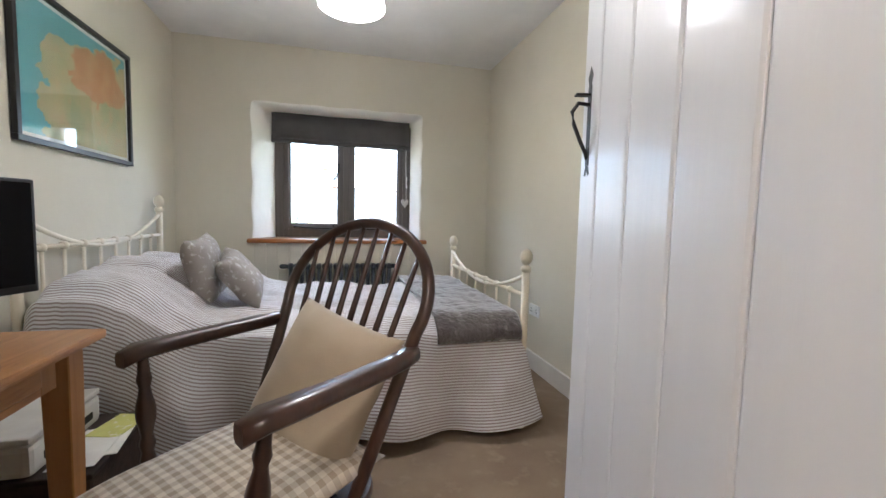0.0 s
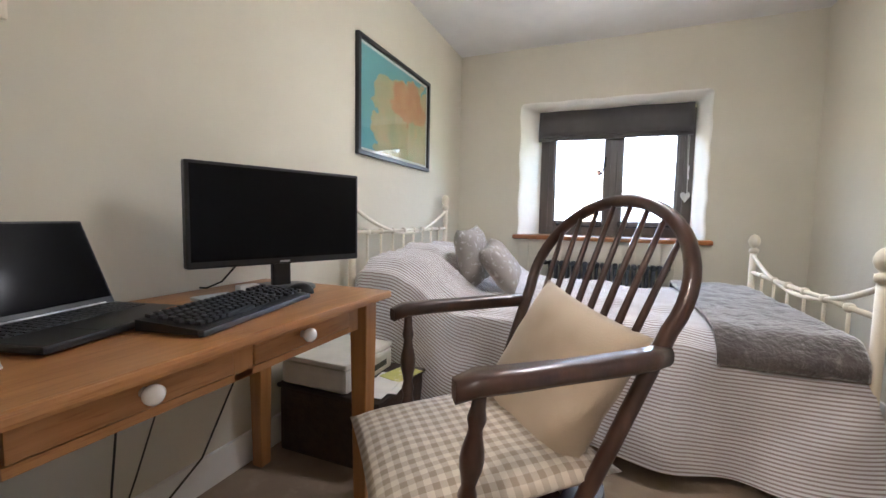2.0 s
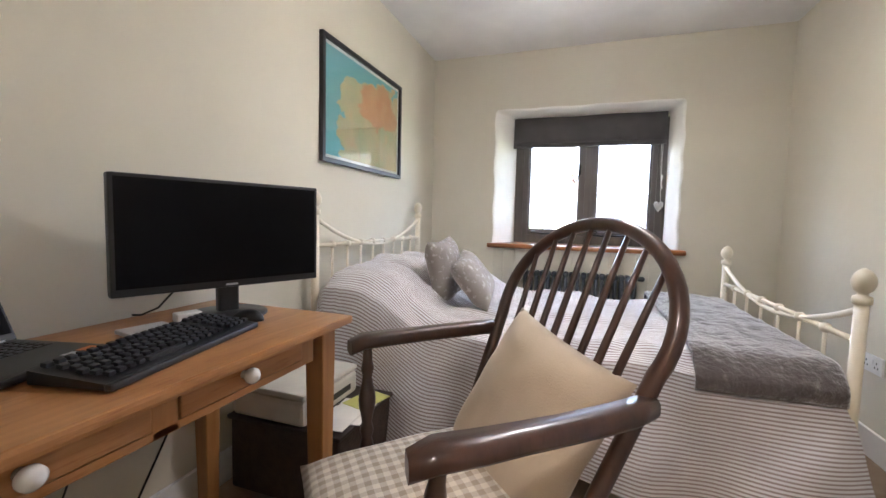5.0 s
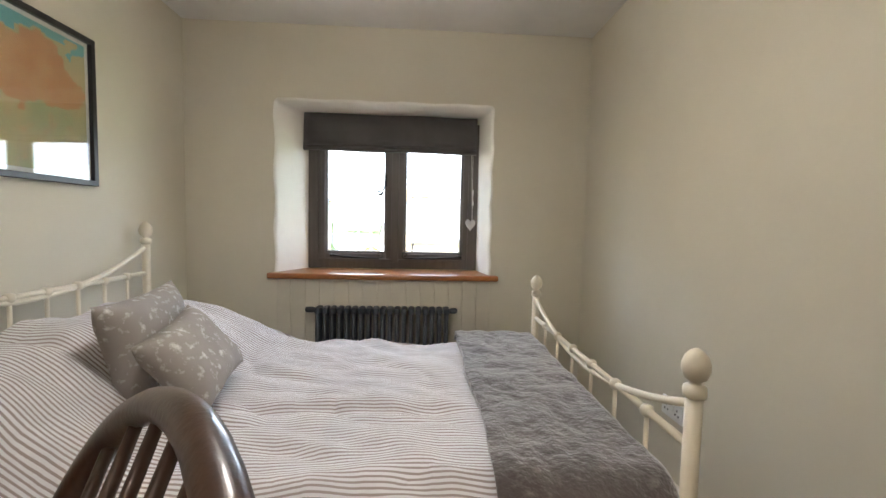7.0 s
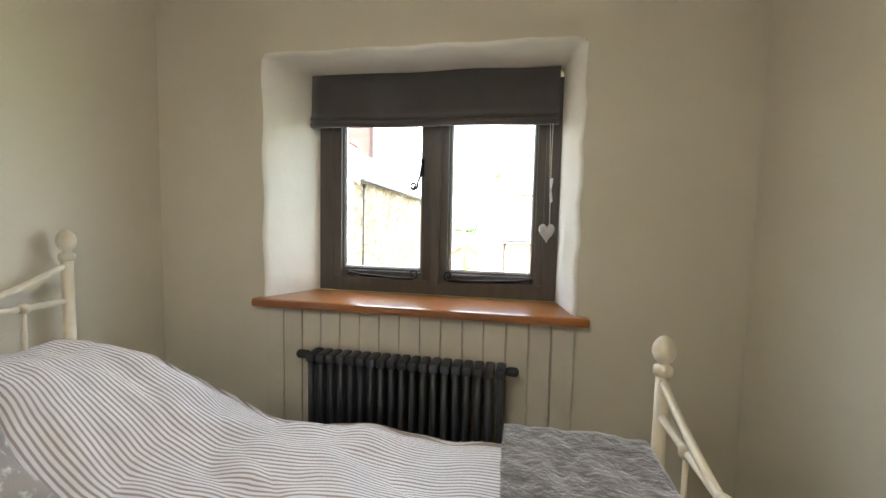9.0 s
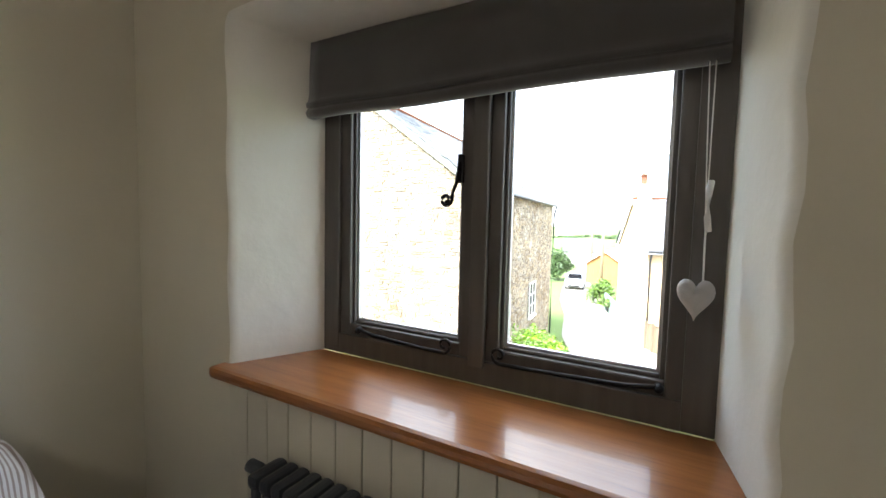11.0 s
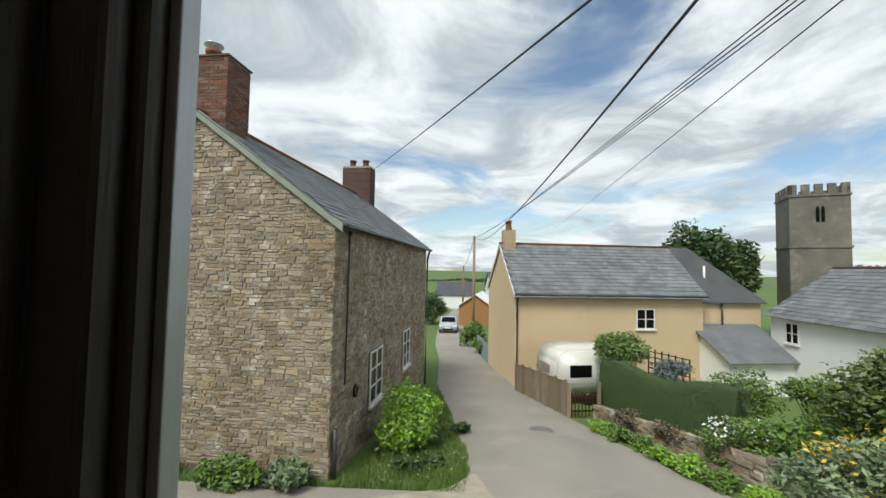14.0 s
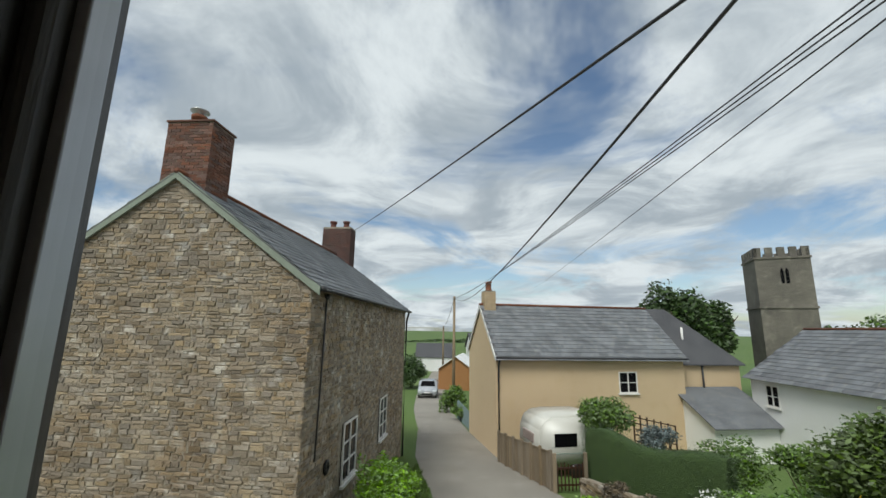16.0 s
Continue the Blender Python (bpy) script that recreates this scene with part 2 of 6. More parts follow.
CREAM_RENDER = mat("cream_render", (0.70, 0.66, 0.50), (0.66, 0.61, 0.45), scale=2, rough=0.9, bump=0.3, fine=40)
WHITE_RENDER = mat("white_render", (0.78, 0.78, 0.77), (0.70, 0.70, 0.68), scale=0.8, rough=0.9, bump=0.4, fine=15)
TOWER_STONE = mat("grey_church_stone", (0.165, 0.15, 0.125), (0.115, 0.105, 0.09), scale=0.6, rough=0.95, bump=0.9, fine=4, third=(0.26, 0.24, 0.2), bump_dist=0.06)
GREEN_BARGE = mat("faded_green_bargeboard", (0.24, 0.28, 0.22), (0.2, 0.23, 0.18), scale=3, rough=0.7)
DARK_PIPE = mat("dark_grey_gutter_plastic", (0.04, 0.04, 0.042), scale=6, rough=0.5, bump=0)
ROAD = mat("worn_pale_tarmac", (0.30, 0.275, 0.235), (0.235, 0.215, 0.185), scale=0.35, rough=0.95, bump=0.6, fine=60, third=(0.33, 0.30, 0.26), bump_dist=0.01)
GRASS = mat("meadow_grass", (0.10, 0.16, 0.035), (0.07, 0.12, 0.025), scale=0.5, rough=0.95, bump=0.8, fine=30, third=(0.15, 0.19, 0.05), bump_dist=0.05)
WOOD_GREY = mat("weathered_grey_timber", (0.24, 0.19, 0.13), (0.18, 0.14, 0.095), scale=4, rough=0.9, bump=0.4, fine=30, stretch=(4, 4, 0.5), random_by="object", spread=0.2)
BARK = mat("brown_bark", (0.10, 0.075, 0.05), (0.07, 0.05, 0.035), scale=6, rough=0.95, bump=0.9, fine=20, stretch=(3, 3, 0.6))


def leaf_mat(name, col, spread=0.4):
    m = mat(name, col, tuple(c * 0.7 for c in col), scale=2, rough=0.6, bump=0, random_by="island", spread=spread)
    return m


LEAF_BRIGHT = leaf_mat("bright_green_leaves", (0.22, 0.40, 0.04))
LEAF_MID = leaf_mat("mid_green_leaves", (0.13, 0.22, 0.045))
LEAF_DARK = leaf_mat("dark_green_leaves", (0.06, 0.105, 0.03))
LEAF_RED = leaf_mat("dark_red_leaves", (0.30, 0.05, 0.065))
LEAF_GREY = leaf_mat("grey_green_leaves", (0.18, 0.25, 0.13))
PETAL_WHITE = leaf_mat("white_petals", (0.85, 0.85, 0.85), 0.05)
PETAL_YELLOW = leaf_mat("yellow_petals", (0.75, 0.50, 0.04), 0.15)


# ---- mesh helpers ----
def bm_box(bm, x0, x1, y0, y1, z0, z1, bevel=0.0, m=None):
    r = bmesh.ops.create_cube(bm, size=1)
    vs = r["verts"]
    for v in vs:
        v.co = Vector(((x0 + x1) / 2 + v.co.x * (x1 - x0), (y0 + y1) / 2 + v.co.y * (y1 - y0), (z0 + z1) / 2 + v.co.z * (z1 - z0)))
    if m:
        for v in vs:
            v.co = m @ v.co
    if bevel:
        es = list({e for v in vs for e in v.link_edges})
        bmesh.ops.bevel(bm, geom=es, offset=bevel, segments=2, affect="EDGES", profile=0.6)
    return bm


def box(x0, x1, y0, y1, z0, z1, bevel=0.0, m=None):
    return bm_box(bmesh.new(), x0, x1, y0, y1, z0, z1, bevel, m)


def lathe(profile, m=None, n=20):
    """A turned body from (radius, height) pairs."""
    bm = bmesh.new()
    rings = []
    for r, z in profile:
        rings.append([bm.verts.new((r * math.cos(2 * math.pi * i / n), r * math.sin(2 * math.pi * i / n), z)) for i in range(n)])
    for a, b in zip(rings, rings[1:]):
        for i in range(n):
            bm.faces.new((a[i], a[(i + 1) % n], b[(i + 1) % n], b[i]))
    bm.faces.new(rings[0][::-1]); bm.faces.new(rings[-1])
    if m:
        bm.transform(m)
    smooth(bm)
    return bm


def smooth(bm):
    for f in bm.faces:
        f.smooth = True
    return bm


def tube(points, radius, n=10, taper=None):
    """A round bar along points."""
    pts = [Vector(p) for p in points]
    bm = bmesh.new()
    rings = []
    up = Vector((0, 0, 1))
    for i, p in enumerate(pts):
        d = (pts[min(i + 1, len(pts) - 1)] - pts[max(i - 1, 0)]).normalized()
        s = d.cross(up)
        if s.length < 1e-3:
            s = d.cross(Vector((1, 0, 0)))
        s.normalize()
        u = s.cross(d)
        r = taper[i] if taper else radius
        rings.append([bm.verts.new(p + r * (math.cos(2 * math.pi * k / n) * s + math.sin(2 * math.pi * k / n) * u)) for k in range(n)])
    for a, b in zip(rings, rings[1:]):
        for k in range(n):
            bm.faces.new((a[k], a[(k + 1) % n], b[(k + 1) % n], b[k]))
    bm.faces.new(rings[0][::-1]); bm.faces.new(rings[-1])
    bmesh.ops.recalc_face_normals(bm, faces=bm.faces)
    return smooth(bm)


def prism(poly, axis_vec):
    """A flat polygon drawn out along a vector."""
    bm = bmesh.new()
    a = [bm.verts.new(p) for p in poly]
    b = [bm.verts.new(Vector(p) + Vector(axis_vec)) for p in poly]
    bm.faces.new(a); bm.faces.new(b[::-1])
    for i in range(len(a)):
        j = (i + 1) % len(a)
        bm.faces.new((a[j], a[i], b[i], b[j]))
    bmesh.ops.recalc_face_normals(bm, faces=bm.faces)
    return bm


def mesh_of(name, bm, material):
    me = bpy.data.meshes.new(name)
    bm.to_mesh(me); bm.free()
    me.materials.append(material)
    return me


def part(name, bm, material, parent=None, label="", kind=""):
    ob = new(name, mesh_of(name, bm, material))
    if parent:
        ob.parent = parent
    return tagged(ob, label, kind=kind)


def thing(name, label, category, m=None, group="", kind=""):
    ob = new(name)
    if m:
        ob.matrix_world = m
    return tagged(ob, label, category, group, kind)


def structure(name, bm, material, label, category):
    return tagged(part(name, bm, material), label, category, kind="structure")


def raw(name, verts, faces, material, parent=None, kind="", label=""):
    me = bpy.data.meshes.new(name)
    me.from_pydata(verts, [], faces); me.update()
    me.materials.append(material)
    ob = new(name, me)
    if parent:
        ob.parent = parent
    return tagged(ob, label, kind=kind)


# ---- the room ----
W, H, BACK = 2.73, 2.555, -3.66
FR0, FR1 = 0.30, 0.375      # window frame, front and back
OUT = 0.455                  # outer face of the wall
structure("floor", box(-0.1, W + 0.1, BACK - 1.6, 0.0, -0.12, 0.0), CARPET, "beige cut-pile carpet on the bedroom floor", "floor")
structure("ceiling", box(-0.1, W + 0.1, BACK - 1.6, OUT, H, H + 0.1), CEIL, "plain white plastered ceiling", "ceiling")
structure("wall_west", box(-0.12, 0.0, BACK - 1.6, 0.0, 0, H), WALL, "pale sage cream painted plaster wall", "wall")
structure("wall_east", box(W, W + 0.12, BACK - 1.6, 0.0, 0, H), WALL, "pale sage cream painted plaster wall", "wall")
DX0, DX1, DTOP = 0.96, 1.75, 2.03
bm = box(0, DX0, BACK - 0.14, BACK, 0, H)
bm_box(bm, DX1, W, BACK - 0.14, BACK, 0, H)
bm_box(bm, DX0, DX1, BACK - 0.14, BACK, DTOP, H)
structure("wall_south", bm, WALL, "cream painted wall with the bedroom doorway", "wall")
structure("wall_hall", box(0, W, BACK - 1.72, BACK - 1.6, 0, H), WALL, "plain cream wall of the landing", "wall")

# the window wall with a splayed, rounded opening
RX0, RX1, RZ1 = 0.593, 2.058, 2.062
FX0, FX1, FZ0, FZ1 = 0.735, 2.005, 0.905, 2.0
SILL = 0.90


def window_wall():
    """Thick wall: front face, splayed reveal, back half behind the frame."""
    bm = bmesh.new()
    n = 14
    rings = []
    for (x0, x1, z0, z1, y, r) in ((RX0 - 0.012, RX1 + 0.012, SILL, RZ1 + 0.012, 0.0, 0.035), (RX0 - 0.002, RX1 + 0.002, SILL, RZ1 + 0.002, 0.006, 0.035), (RX0 + 0.008, RX1 - 0.008, SILL, RZ1 - 0.004, 0.025, 0.03), (FX0, FX1, SILL, FZ1 + 0.045, FR0 + 0.01, 0.02)):
        ring = [(x0, y, z0)]
        for i in range(1, n):
            ring.append((x0 + 0.006 * math.sin(i * 1.3) * (y < 0.2), y, z0 + (z1 - r - z0) * i / n))
        for i in range(6):
            a = math.pi - i / 5 * math.pi / 2
            ring.append((x0 + r + r * math.cos(a), y, z1 - r + r * math.sin(a)))
        for i in range(1, n):
            ring.append((x0 + r + (x1 - x0 - 2 * r) * i / n, y, z1 + 0.004 * math.sin(i * 1.7) * (y < 0.2)))
        for i in range(6):
            a = math.pi / 2 - i / 5 * math.pi / 2
            ring.append((x1 - r + r * math.cos(a), y, z1 - r + r * math.sin(a)))
        for i in range(n - 1, 0, -1):
            ring.append((x1 + 0.006 * math.sin(i * 1.9) * (y < 0.2), y, z0 + (z1 - r - z0) * i / n))
        ring.append((x1, y, z0))
        rings.append([bm.verts.new(p) for p in ring])
    for a, b in zip(rings, rings[1:]):
        for i in range(len(a) - 1):
            f = bm.faces.new((a[i], b[i], b[i + 1], a[i + 1])); f.smooth = True
    return bm, rings[0]


bm, edge = window_wall()
outer = [bm.verts.new(p) for p in ((-0.1, 0, SILL), (-0.1, 0, H), (W + 0.1, 0, H), (W + 0.1, 0, SILL))]
low = [bm.verts.new(p) for p in ((-0.1, 0, -0.1), (W + 0.1, 0, -0.1))]
k = len(edge)
i1, i2 = 17, k - 18
for i in range(i1):
    bm.faces.new((outer[0] if i < i1 else outer[1], edge[i], edge[i + 1]))
bm.faces.new((outer[0], edge[i1], outer[1]))
for i in range(i1, i2):
    bm.faces.new((outer[1], edge[i], edge[i + 1]))
bm.faces.new((outer[1], edge[i2], outer[2]))
for i in range(i2, k - 1):
    bm.faces.new((outer[3], edge[i], edge[i + 1]))
bm.faces.new((outer[2], edge[i2], outer[3]))
bm.faces.new((outer[0], outer[3], edge[k - 1], edge[0]))
bm.faces.new((low[0], low[1], outer[3], outer[0]))
bmesh.ops.recalc_face_normals(bm, faces=bm.faces)
for f_ in bm.faces:
    f_.material_index = 1 if f_.smooth else 0
wall_n = structure("wall_north", bm, WALL, "thick cream wall with a deep splayed window opening", "wall")
wall_n.data.materials.append(REVEAL)
# outer leaf with its own opening
bm = box(-9.0, 0.79, FR1, OUT, -3.2, H + 0.6)
bm_box(bm, 1.96, 9.0, FR1, OUT, -3.2, H + 0.6)
bm_box(bm, 0.79, 1.96, FR1, OUT, -3.2, FZ0)
bm_box(bm, 0.79, 1.96, FR1, OUT, FZ1 - 0.03, H + 0.6)
structure("wall_outer", bm, CREAM_RENDER, "cream rendered outer face of the house wall", "wall")


# ---- ground ----
GY = [-60, 6, 8, 19, 40, 100, 250, 600, 1500, 4000]
GZ = [-2.8, -2.86, -2.97, -4.0, -4.85, -6.5, -17, -15, -13, -22]


def gz(y):
    return float(np.interp(y, GY, GZ))


bm = bmesh.new()
ys = [-60, -10, 0, 3, 6, 8, 10, 12, 14, 16, 19, 22, 26, 30, 35, 40, 60, 80, 100, 150, 200, 250, 320, 400, 500, 600, 800, 1100, 1500, 2200, 3000, 4500]
grid = []
for y in ys:
    w = max(60, abs(y) * 1.6)
    row = []
    for i in range(25):
        x = (i / 12 - 1) * w
        z = gz(y) + (noise.noise(Vector((x / 260, y / 260, 0))) * min(9, max(0, (y - 150) / 30)))
        row.append(bm.verts.new((x, y, z)))
    grid.append(row)
for a, b in zip(grid, grid[1:]):
    for i in range(24):
        bm.faces.new((a[i], a[i + 1], b[i + 1], b[i])).smooth = True
FIELD = mat("patchwork_fields", (0.10, 0.16, 0.035), (0.07, 0.12, 0.028), scale=0.02, rough=1, bump=0.6, fine=12, third=(0.15, 0.20, 0.06), bump_dist=0.05)
structure("ground", bm, FIELD, "green grass ground reaching to far fields", "ground")

# road: left and right edges by distance
RY = [2.2, 5.2, 6.6, 8.2, 10.3, 14.5, 19.0, 25, 32, 41, 60, 90]
RL = [-30, -30, -8.0, 0.45, 0.25, -1.05, -2.5, -3.7, -5.6, -7.4, -10, -14]
RR = [30, 9.0, 7.3, 6.6, 5.3, 3.25, 1.3, -0.75, -2.7, -4.6, -7, -11]
bm = bmesh.new()
prev = None
for i in range(161):
    y = 0.55 + (90 - 0.55) * (i / 160) ** 2
    xl, xr = (float(np.interp(y, RY, e)) for e in (RL, RR))
    xl += 0.12 * noise.noise(Vector((y * 0.9, 3, 0))); xr += 0.10 * noise.noise(Vector((y * 0.9, 9, 0)))
    row = [bm.verts.new((xl + (xr - xl) * j / 10, y, gz(y) + 0.02 + (0.05 * (1 - (j / 5 - 1) ** 2) if y > 8 else 0.03))) for j in range(11)]
    if prev:
        for j in range(10):
            bm.faces.new((prev[j], prev[j + 1], row[j + 1], row[j])).smooth = True
    prev = row
structure("road", bm, ROAD, "narrow pale worn tarmac lane running downhill", "road")


# ---- buildings ----
def wall_frame(a, b):
    """Pose with x along the wall from a to b, y inwards, z up."""
    d = Vector((b[0] - a[0], b[1] - a[1], 0)); L = d.length; d.normalize()
    m = Matrix(((d.x, -d.y, 0, a[0]), (d.y, d.x, 0, a[1]), (0, 0, 1, 0), (0, 0, 0, 1)))
    return m, L


def solid_house(parent, m, L, D, z0, ze, zr, material, name="wall", overhang=0.0):
    """Gabled body: x along the ridge."""
    bm = prism([m @ Vector((0, 0, z0)), m @ Vector((0, D, z0)), m @ Vector((0, D, ze)), m @ Vector((0, D / 2, zr)), m @ Vector((0, 0, ze))], m.to_3x3() @ Vector((L, 0, 0)))
    return part(name, bm, material, parent)


def slates(parent, m, L, D, ze, zr, material, sides=(0, 1), over=0.18, verge=0.12, size=(0.28, 0.24), piece=None, pieces=0, right_cut=0.0):
    """Overlapping slates on each slope, over a roof deck. Returns nothing."""
    half = D / 2
    slope = math.hypot(half, zr - ze)
    for s in sides:
        verts, faces, made = [], [], 0
        sg = 1 if s == 0 else -1
        y_of = (lambda q: q) if s == 0 else (lambda q: D - q)
        rows = int((slope + over) / size[1])
        for r in range(rows + 1):
            q0 = slope - r * size[1]
            q1 = q0 - size[1] * 1.15
            cnt = int((L + 2 * verge) / size[0])
            for c in range(cnt + 1):
                x0 = -verge + c * size[0] + (0.5 * size[0] if r % 2 else 0) + random.uniform(-0.008, 0.008)
                x1 = min(x0 + size[0] - 0.012, L + verge)
                lim = L + verge - right_cut * (q0 / slope)
                x1 = min(x1, lim)
                if x0 > lim - 0.05:
                    continue
                lift = 0.02 + random.uniform(0, 0.014)
                pts = []
                for (xx, q, h) in ((x0, q1, lift + 0.022), (x1, q1, lift + 0.022), (x1, q0, lift), (x0, q0, lift)):
                    f = q / slope
                    n = Vector((0, -sg * (zr - ze), half)).normalized() * h
                    pts.append(m @ (Vector((xx, y_of(half * f), ze + (zr - ze) * f)) + n))
                low = [p - Vector((0, 0, 0.02)) for p in pts[:2]]
                b = len(verts)
                verts += [*pts, *low]
                faces += [(b, b + 1, b + 2, b + 3), (b + 4, b + 5, b + 1, b)]
        raw("slates", verts, faces, material, parent, kind="stuff")
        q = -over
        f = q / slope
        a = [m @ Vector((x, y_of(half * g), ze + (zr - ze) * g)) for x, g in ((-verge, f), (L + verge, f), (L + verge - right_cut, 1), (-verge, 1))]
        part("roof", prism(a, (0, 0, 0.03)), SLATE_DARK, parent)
    part("ridge", tube([m @ Vector((-verge, half, zr + 0.05)), m @ Vector((L + verge - right_cut, half, zr + 0.05))], 0.07, 8), RED_BRICK if material is SLATE else material, parent)


def bricks(parent, cx, cy, z0, z1, wx, wy, m, material, taper=0.0, name="brick"):
    """A brick stack with recessed joints."""
    part("stack_core", prism([m @ Vector((cx + sx * (wx / 2 - 0.012), cy + sy * (wy / 2 - 0.012), z0)) for sx, sy in ((-1, -1), (1, -1), (1, 1), (-1, 1))], (0, 0, z1 - z0 + 0.02)), MORTAR, parent)
    verts, faces = [], []
    z, r = z0, 0
    while z < z1 - 0.05:
        for axis in (0, 1):
            L = wx if axis == 0 else wy
            for side in (-1, 1):
                s = -L / 2 - (0.11 if r % 2 else 0)
                while s < L / 2 - 0.02:
                    a, b = max(s, -L / 2) + 0.004, min(s + 0.215, L / 2) - 0.004
                    s += 0.225
                    if b - a < 0.03:
                        continue
                    dd = random.uniform(-0.004, 0.006)
                    o = (wy if axis == 0 else wx) / 2 + dd
                    pr = []
                    for (u, h, v) in ((a, 0, o), (b, 0, o), (b, 0.065, o), (a, 0.065, o), (a, 0, o - 0.05), (b, 0, o - 0.05), (b, 0.065, o - 0.05), (a, 0.065, o - 0.05)):
                        p = Vector((u, v * side, z + h)) if axis == 0 else Vector((v * side, u, z + h))
                        pr.append(m @ (p + Vector((cx, cy, 0))))
                    k = len(verts)
                    verts += pr
                    faces += [(k, k + 1, k + 2, k + 3), (k + 1, k + 5, k + 6, k + 2), (k + 4, k, k + 3, k + 7), (k + 3, k + 2, k + 6, k + 7), (k + 4, k + 5, k + 1, k)]
        z += 0.075; r += 1
    raw("bricks", verts, faces, material, parent, kind="stuff")


def chimney_pot(parent, p, h, r=0.13, material=None):
    part("chimney_pot", lathe([(r * 1.1, 0), (r * 1.1, 0.06), (r * 0.85, 0.1), (r * 0.8, h - 0.1), (r * 1.05, h - 0.08), (r * 1.05, h), (r * 0.7, h), (r * 0.7, h - 0.1)], Matrix.Translation(p), 14), material or RED_BRICK, parent)


def casement(parent, m, x, z, w, h, cols=2, rows=2, material=None, proud=0.02):
    """A glazed window lying on a wall whose pose is m (y inwards)."""
    material = material or TRIM
    win = part("window", box(x - 0.02, x + w + 0.02, -proud, 0.06, z - 0.05, z + h + 0.02, 0, None).copy() if False else box(x, x + w, -0.004, 0.02, z, z + h, 0, None), SCREEN, parent)
    win.matrix_basis = m
    bm = bmesh.new()
    t = 0.05
    for i in range(cols + 1):
        xx = x + (w - t) * i / cols
        bm_box(bm, xx, xx + t, -proud - 0.02, 0.01, z, z + h)
    part("window_frame", bm, material, win)
    bm = bmesh.new()
    for i in range(rows + 1):
        zz_ = z + (h - t) * i / rows
        bm_box(bm, x + t, x + w - t, -proud - 0.016, 0.01, zz_, zz_ + (t if i in (0, rows) else 0.03))
    part("glazing_bar", bm, material, win)
    part("window_sill", box(x - 0.06, x + w + 0.06, -0.1, 0.0, z - 0.07, z - 0.005, 0.005), material, win)
    return win


# stone house
A0, A1, A2 = (-8.80, 7.51), (-2.32, 8.01), (-3.17, 19.02)
stone_house = thing("stone_house", "two-storey rubble stone house with slate roof and brick chimneys", "house")
mg, LG = wall_frame(A0, A1)          # gable wall, x to the near corner
ms, LS = wall_frame(A1, A2)          # side wall along the lane
EAVE, RIDGE = 2.42, 4.78
md = ms.copy()
solid_house(stone_house, md, LS, LG, -4.6, EAVE, RIDGE, MORTAR)
slates(stone_house, md, LS, LG, EAVE, RIDGE, SLATE, over=0.22, verge=0.10)
# windows in the lane side: (along, sill, width, height)
SIDE_WIN = [(2.55, -2.3, 1.15, 1.42), (6.45, -2.25, 1.05, 1.35)]
for x, z, w, h in SIDE_WIN:
    casement(stone_house, ms @ Matrix.Translation((0, -0.03, 0)), x, z, w, h, 2, 3)


def rubble(parent, m, L, zlo, top, holes, near):
    """Coursed rubble: uneven stones proud of the mortar; those inside the stretch `near` are single pieces."""
    verts, faces = [], []
    count = 0
    z = zlo
    while z < 4.8:
        h = random.uniform(0.05, 0.115)
        x = -random.uniform(0, 0.2)
        while x < L:
            w = random.uniform(0.09, 0.36)
            x0, x1 = max(x, -0.02), min(x + w - 0.018, L + 0.02)
            x += w
            if x1 - x0 < 0.05:
                continue
            if z + h * 0.75 > min(top(x0), top(x1)):
                continue
            if any(hx - 0.1 < x1 and x0 < hx + hw + 0.1 and hz - 0.1 < z + h and z < hz + hh + 0.1 for hx, hz, hw, hh in holes):
                continue
            d = random.uniform(0.006, 0.028)
            j = lambda: random.uniform(-0.018, 0.018)
            front = [(x0 + 0.012 + j(), z + 0.010 + j()), (x1 - 0.012 + j(), z + 0.010 + j()), (x1 - 0.012 + j(), z + h - 0.012 + j()), (x0 + 0.012 + j(), z + h - 0.012 + j())]
            back = [(x0, z), (x1, z), (x1, z + h - 0.006), (x0, z + h - 0.006)]
            wv = 0.07 * noise.noise(Vector((x0 * 0.7, z * 0.9, L)))
            front = [(px, pz + wv) for px, pz in front]; back = [(px, pz + wv) for px, pz in back]
            pts = [m @ Vector((px, -d, pz)) for px, pz in front] + [m @ Vector((px, 0.01, pz)) for px, pz in back]
            fs = [(0, 1, 2, 3), (4, 5, 1, 0), (5, 6, 2, 1), (6, 7, 3, 2), (7, 4, 0, 3)]
            if count < 290 and near(x0, z):
                raw("stone", pts, fs, STONE_OB, parent)
                count += 1
            else:
                k = len(verts)
                verts += pts
                faces += [tuple(k + q for q in f_) for f_ in fs]
        z += h
    raw("stonework", verts, faces, STONE, parent, kind="stuff")


bw = part("bargeboard", prism([mg @ Vector((-0.2, -0.10, EAVE - 0.30)), mg @ Vector((-0.2, -0.10, EAVE - 0.12)), mg @ Vector((LG / 2, -0.10, RIDGE + 0.06)), mg @ Vector((LG + 0.2, -0.10, EAVE - 0.12)), mg @ Vector((LG + 0.2, -0.10, EAVE - 0.30)), mg @ Vector((LG / 2, -0.10, RIDGE - 0.13))], mg.to_3x3() @ Vector((0, 0.05, 0))), GREEN_BARGE, stone_house)
rubble(stone_house, mg, LG, -3.3, lambda x: EAVE + (RIDGE - EAVE) * (1 - abs(x / (LG / 2) - 1)), [], lambda x, z: x > LG - 2.2 and -1.6 < z)
rubble(stone_house, ms, LS, -4.3, lambda x: EAVE, SIDE_WIN, lambda x, z: x < 3.0 and -2.4 < z)
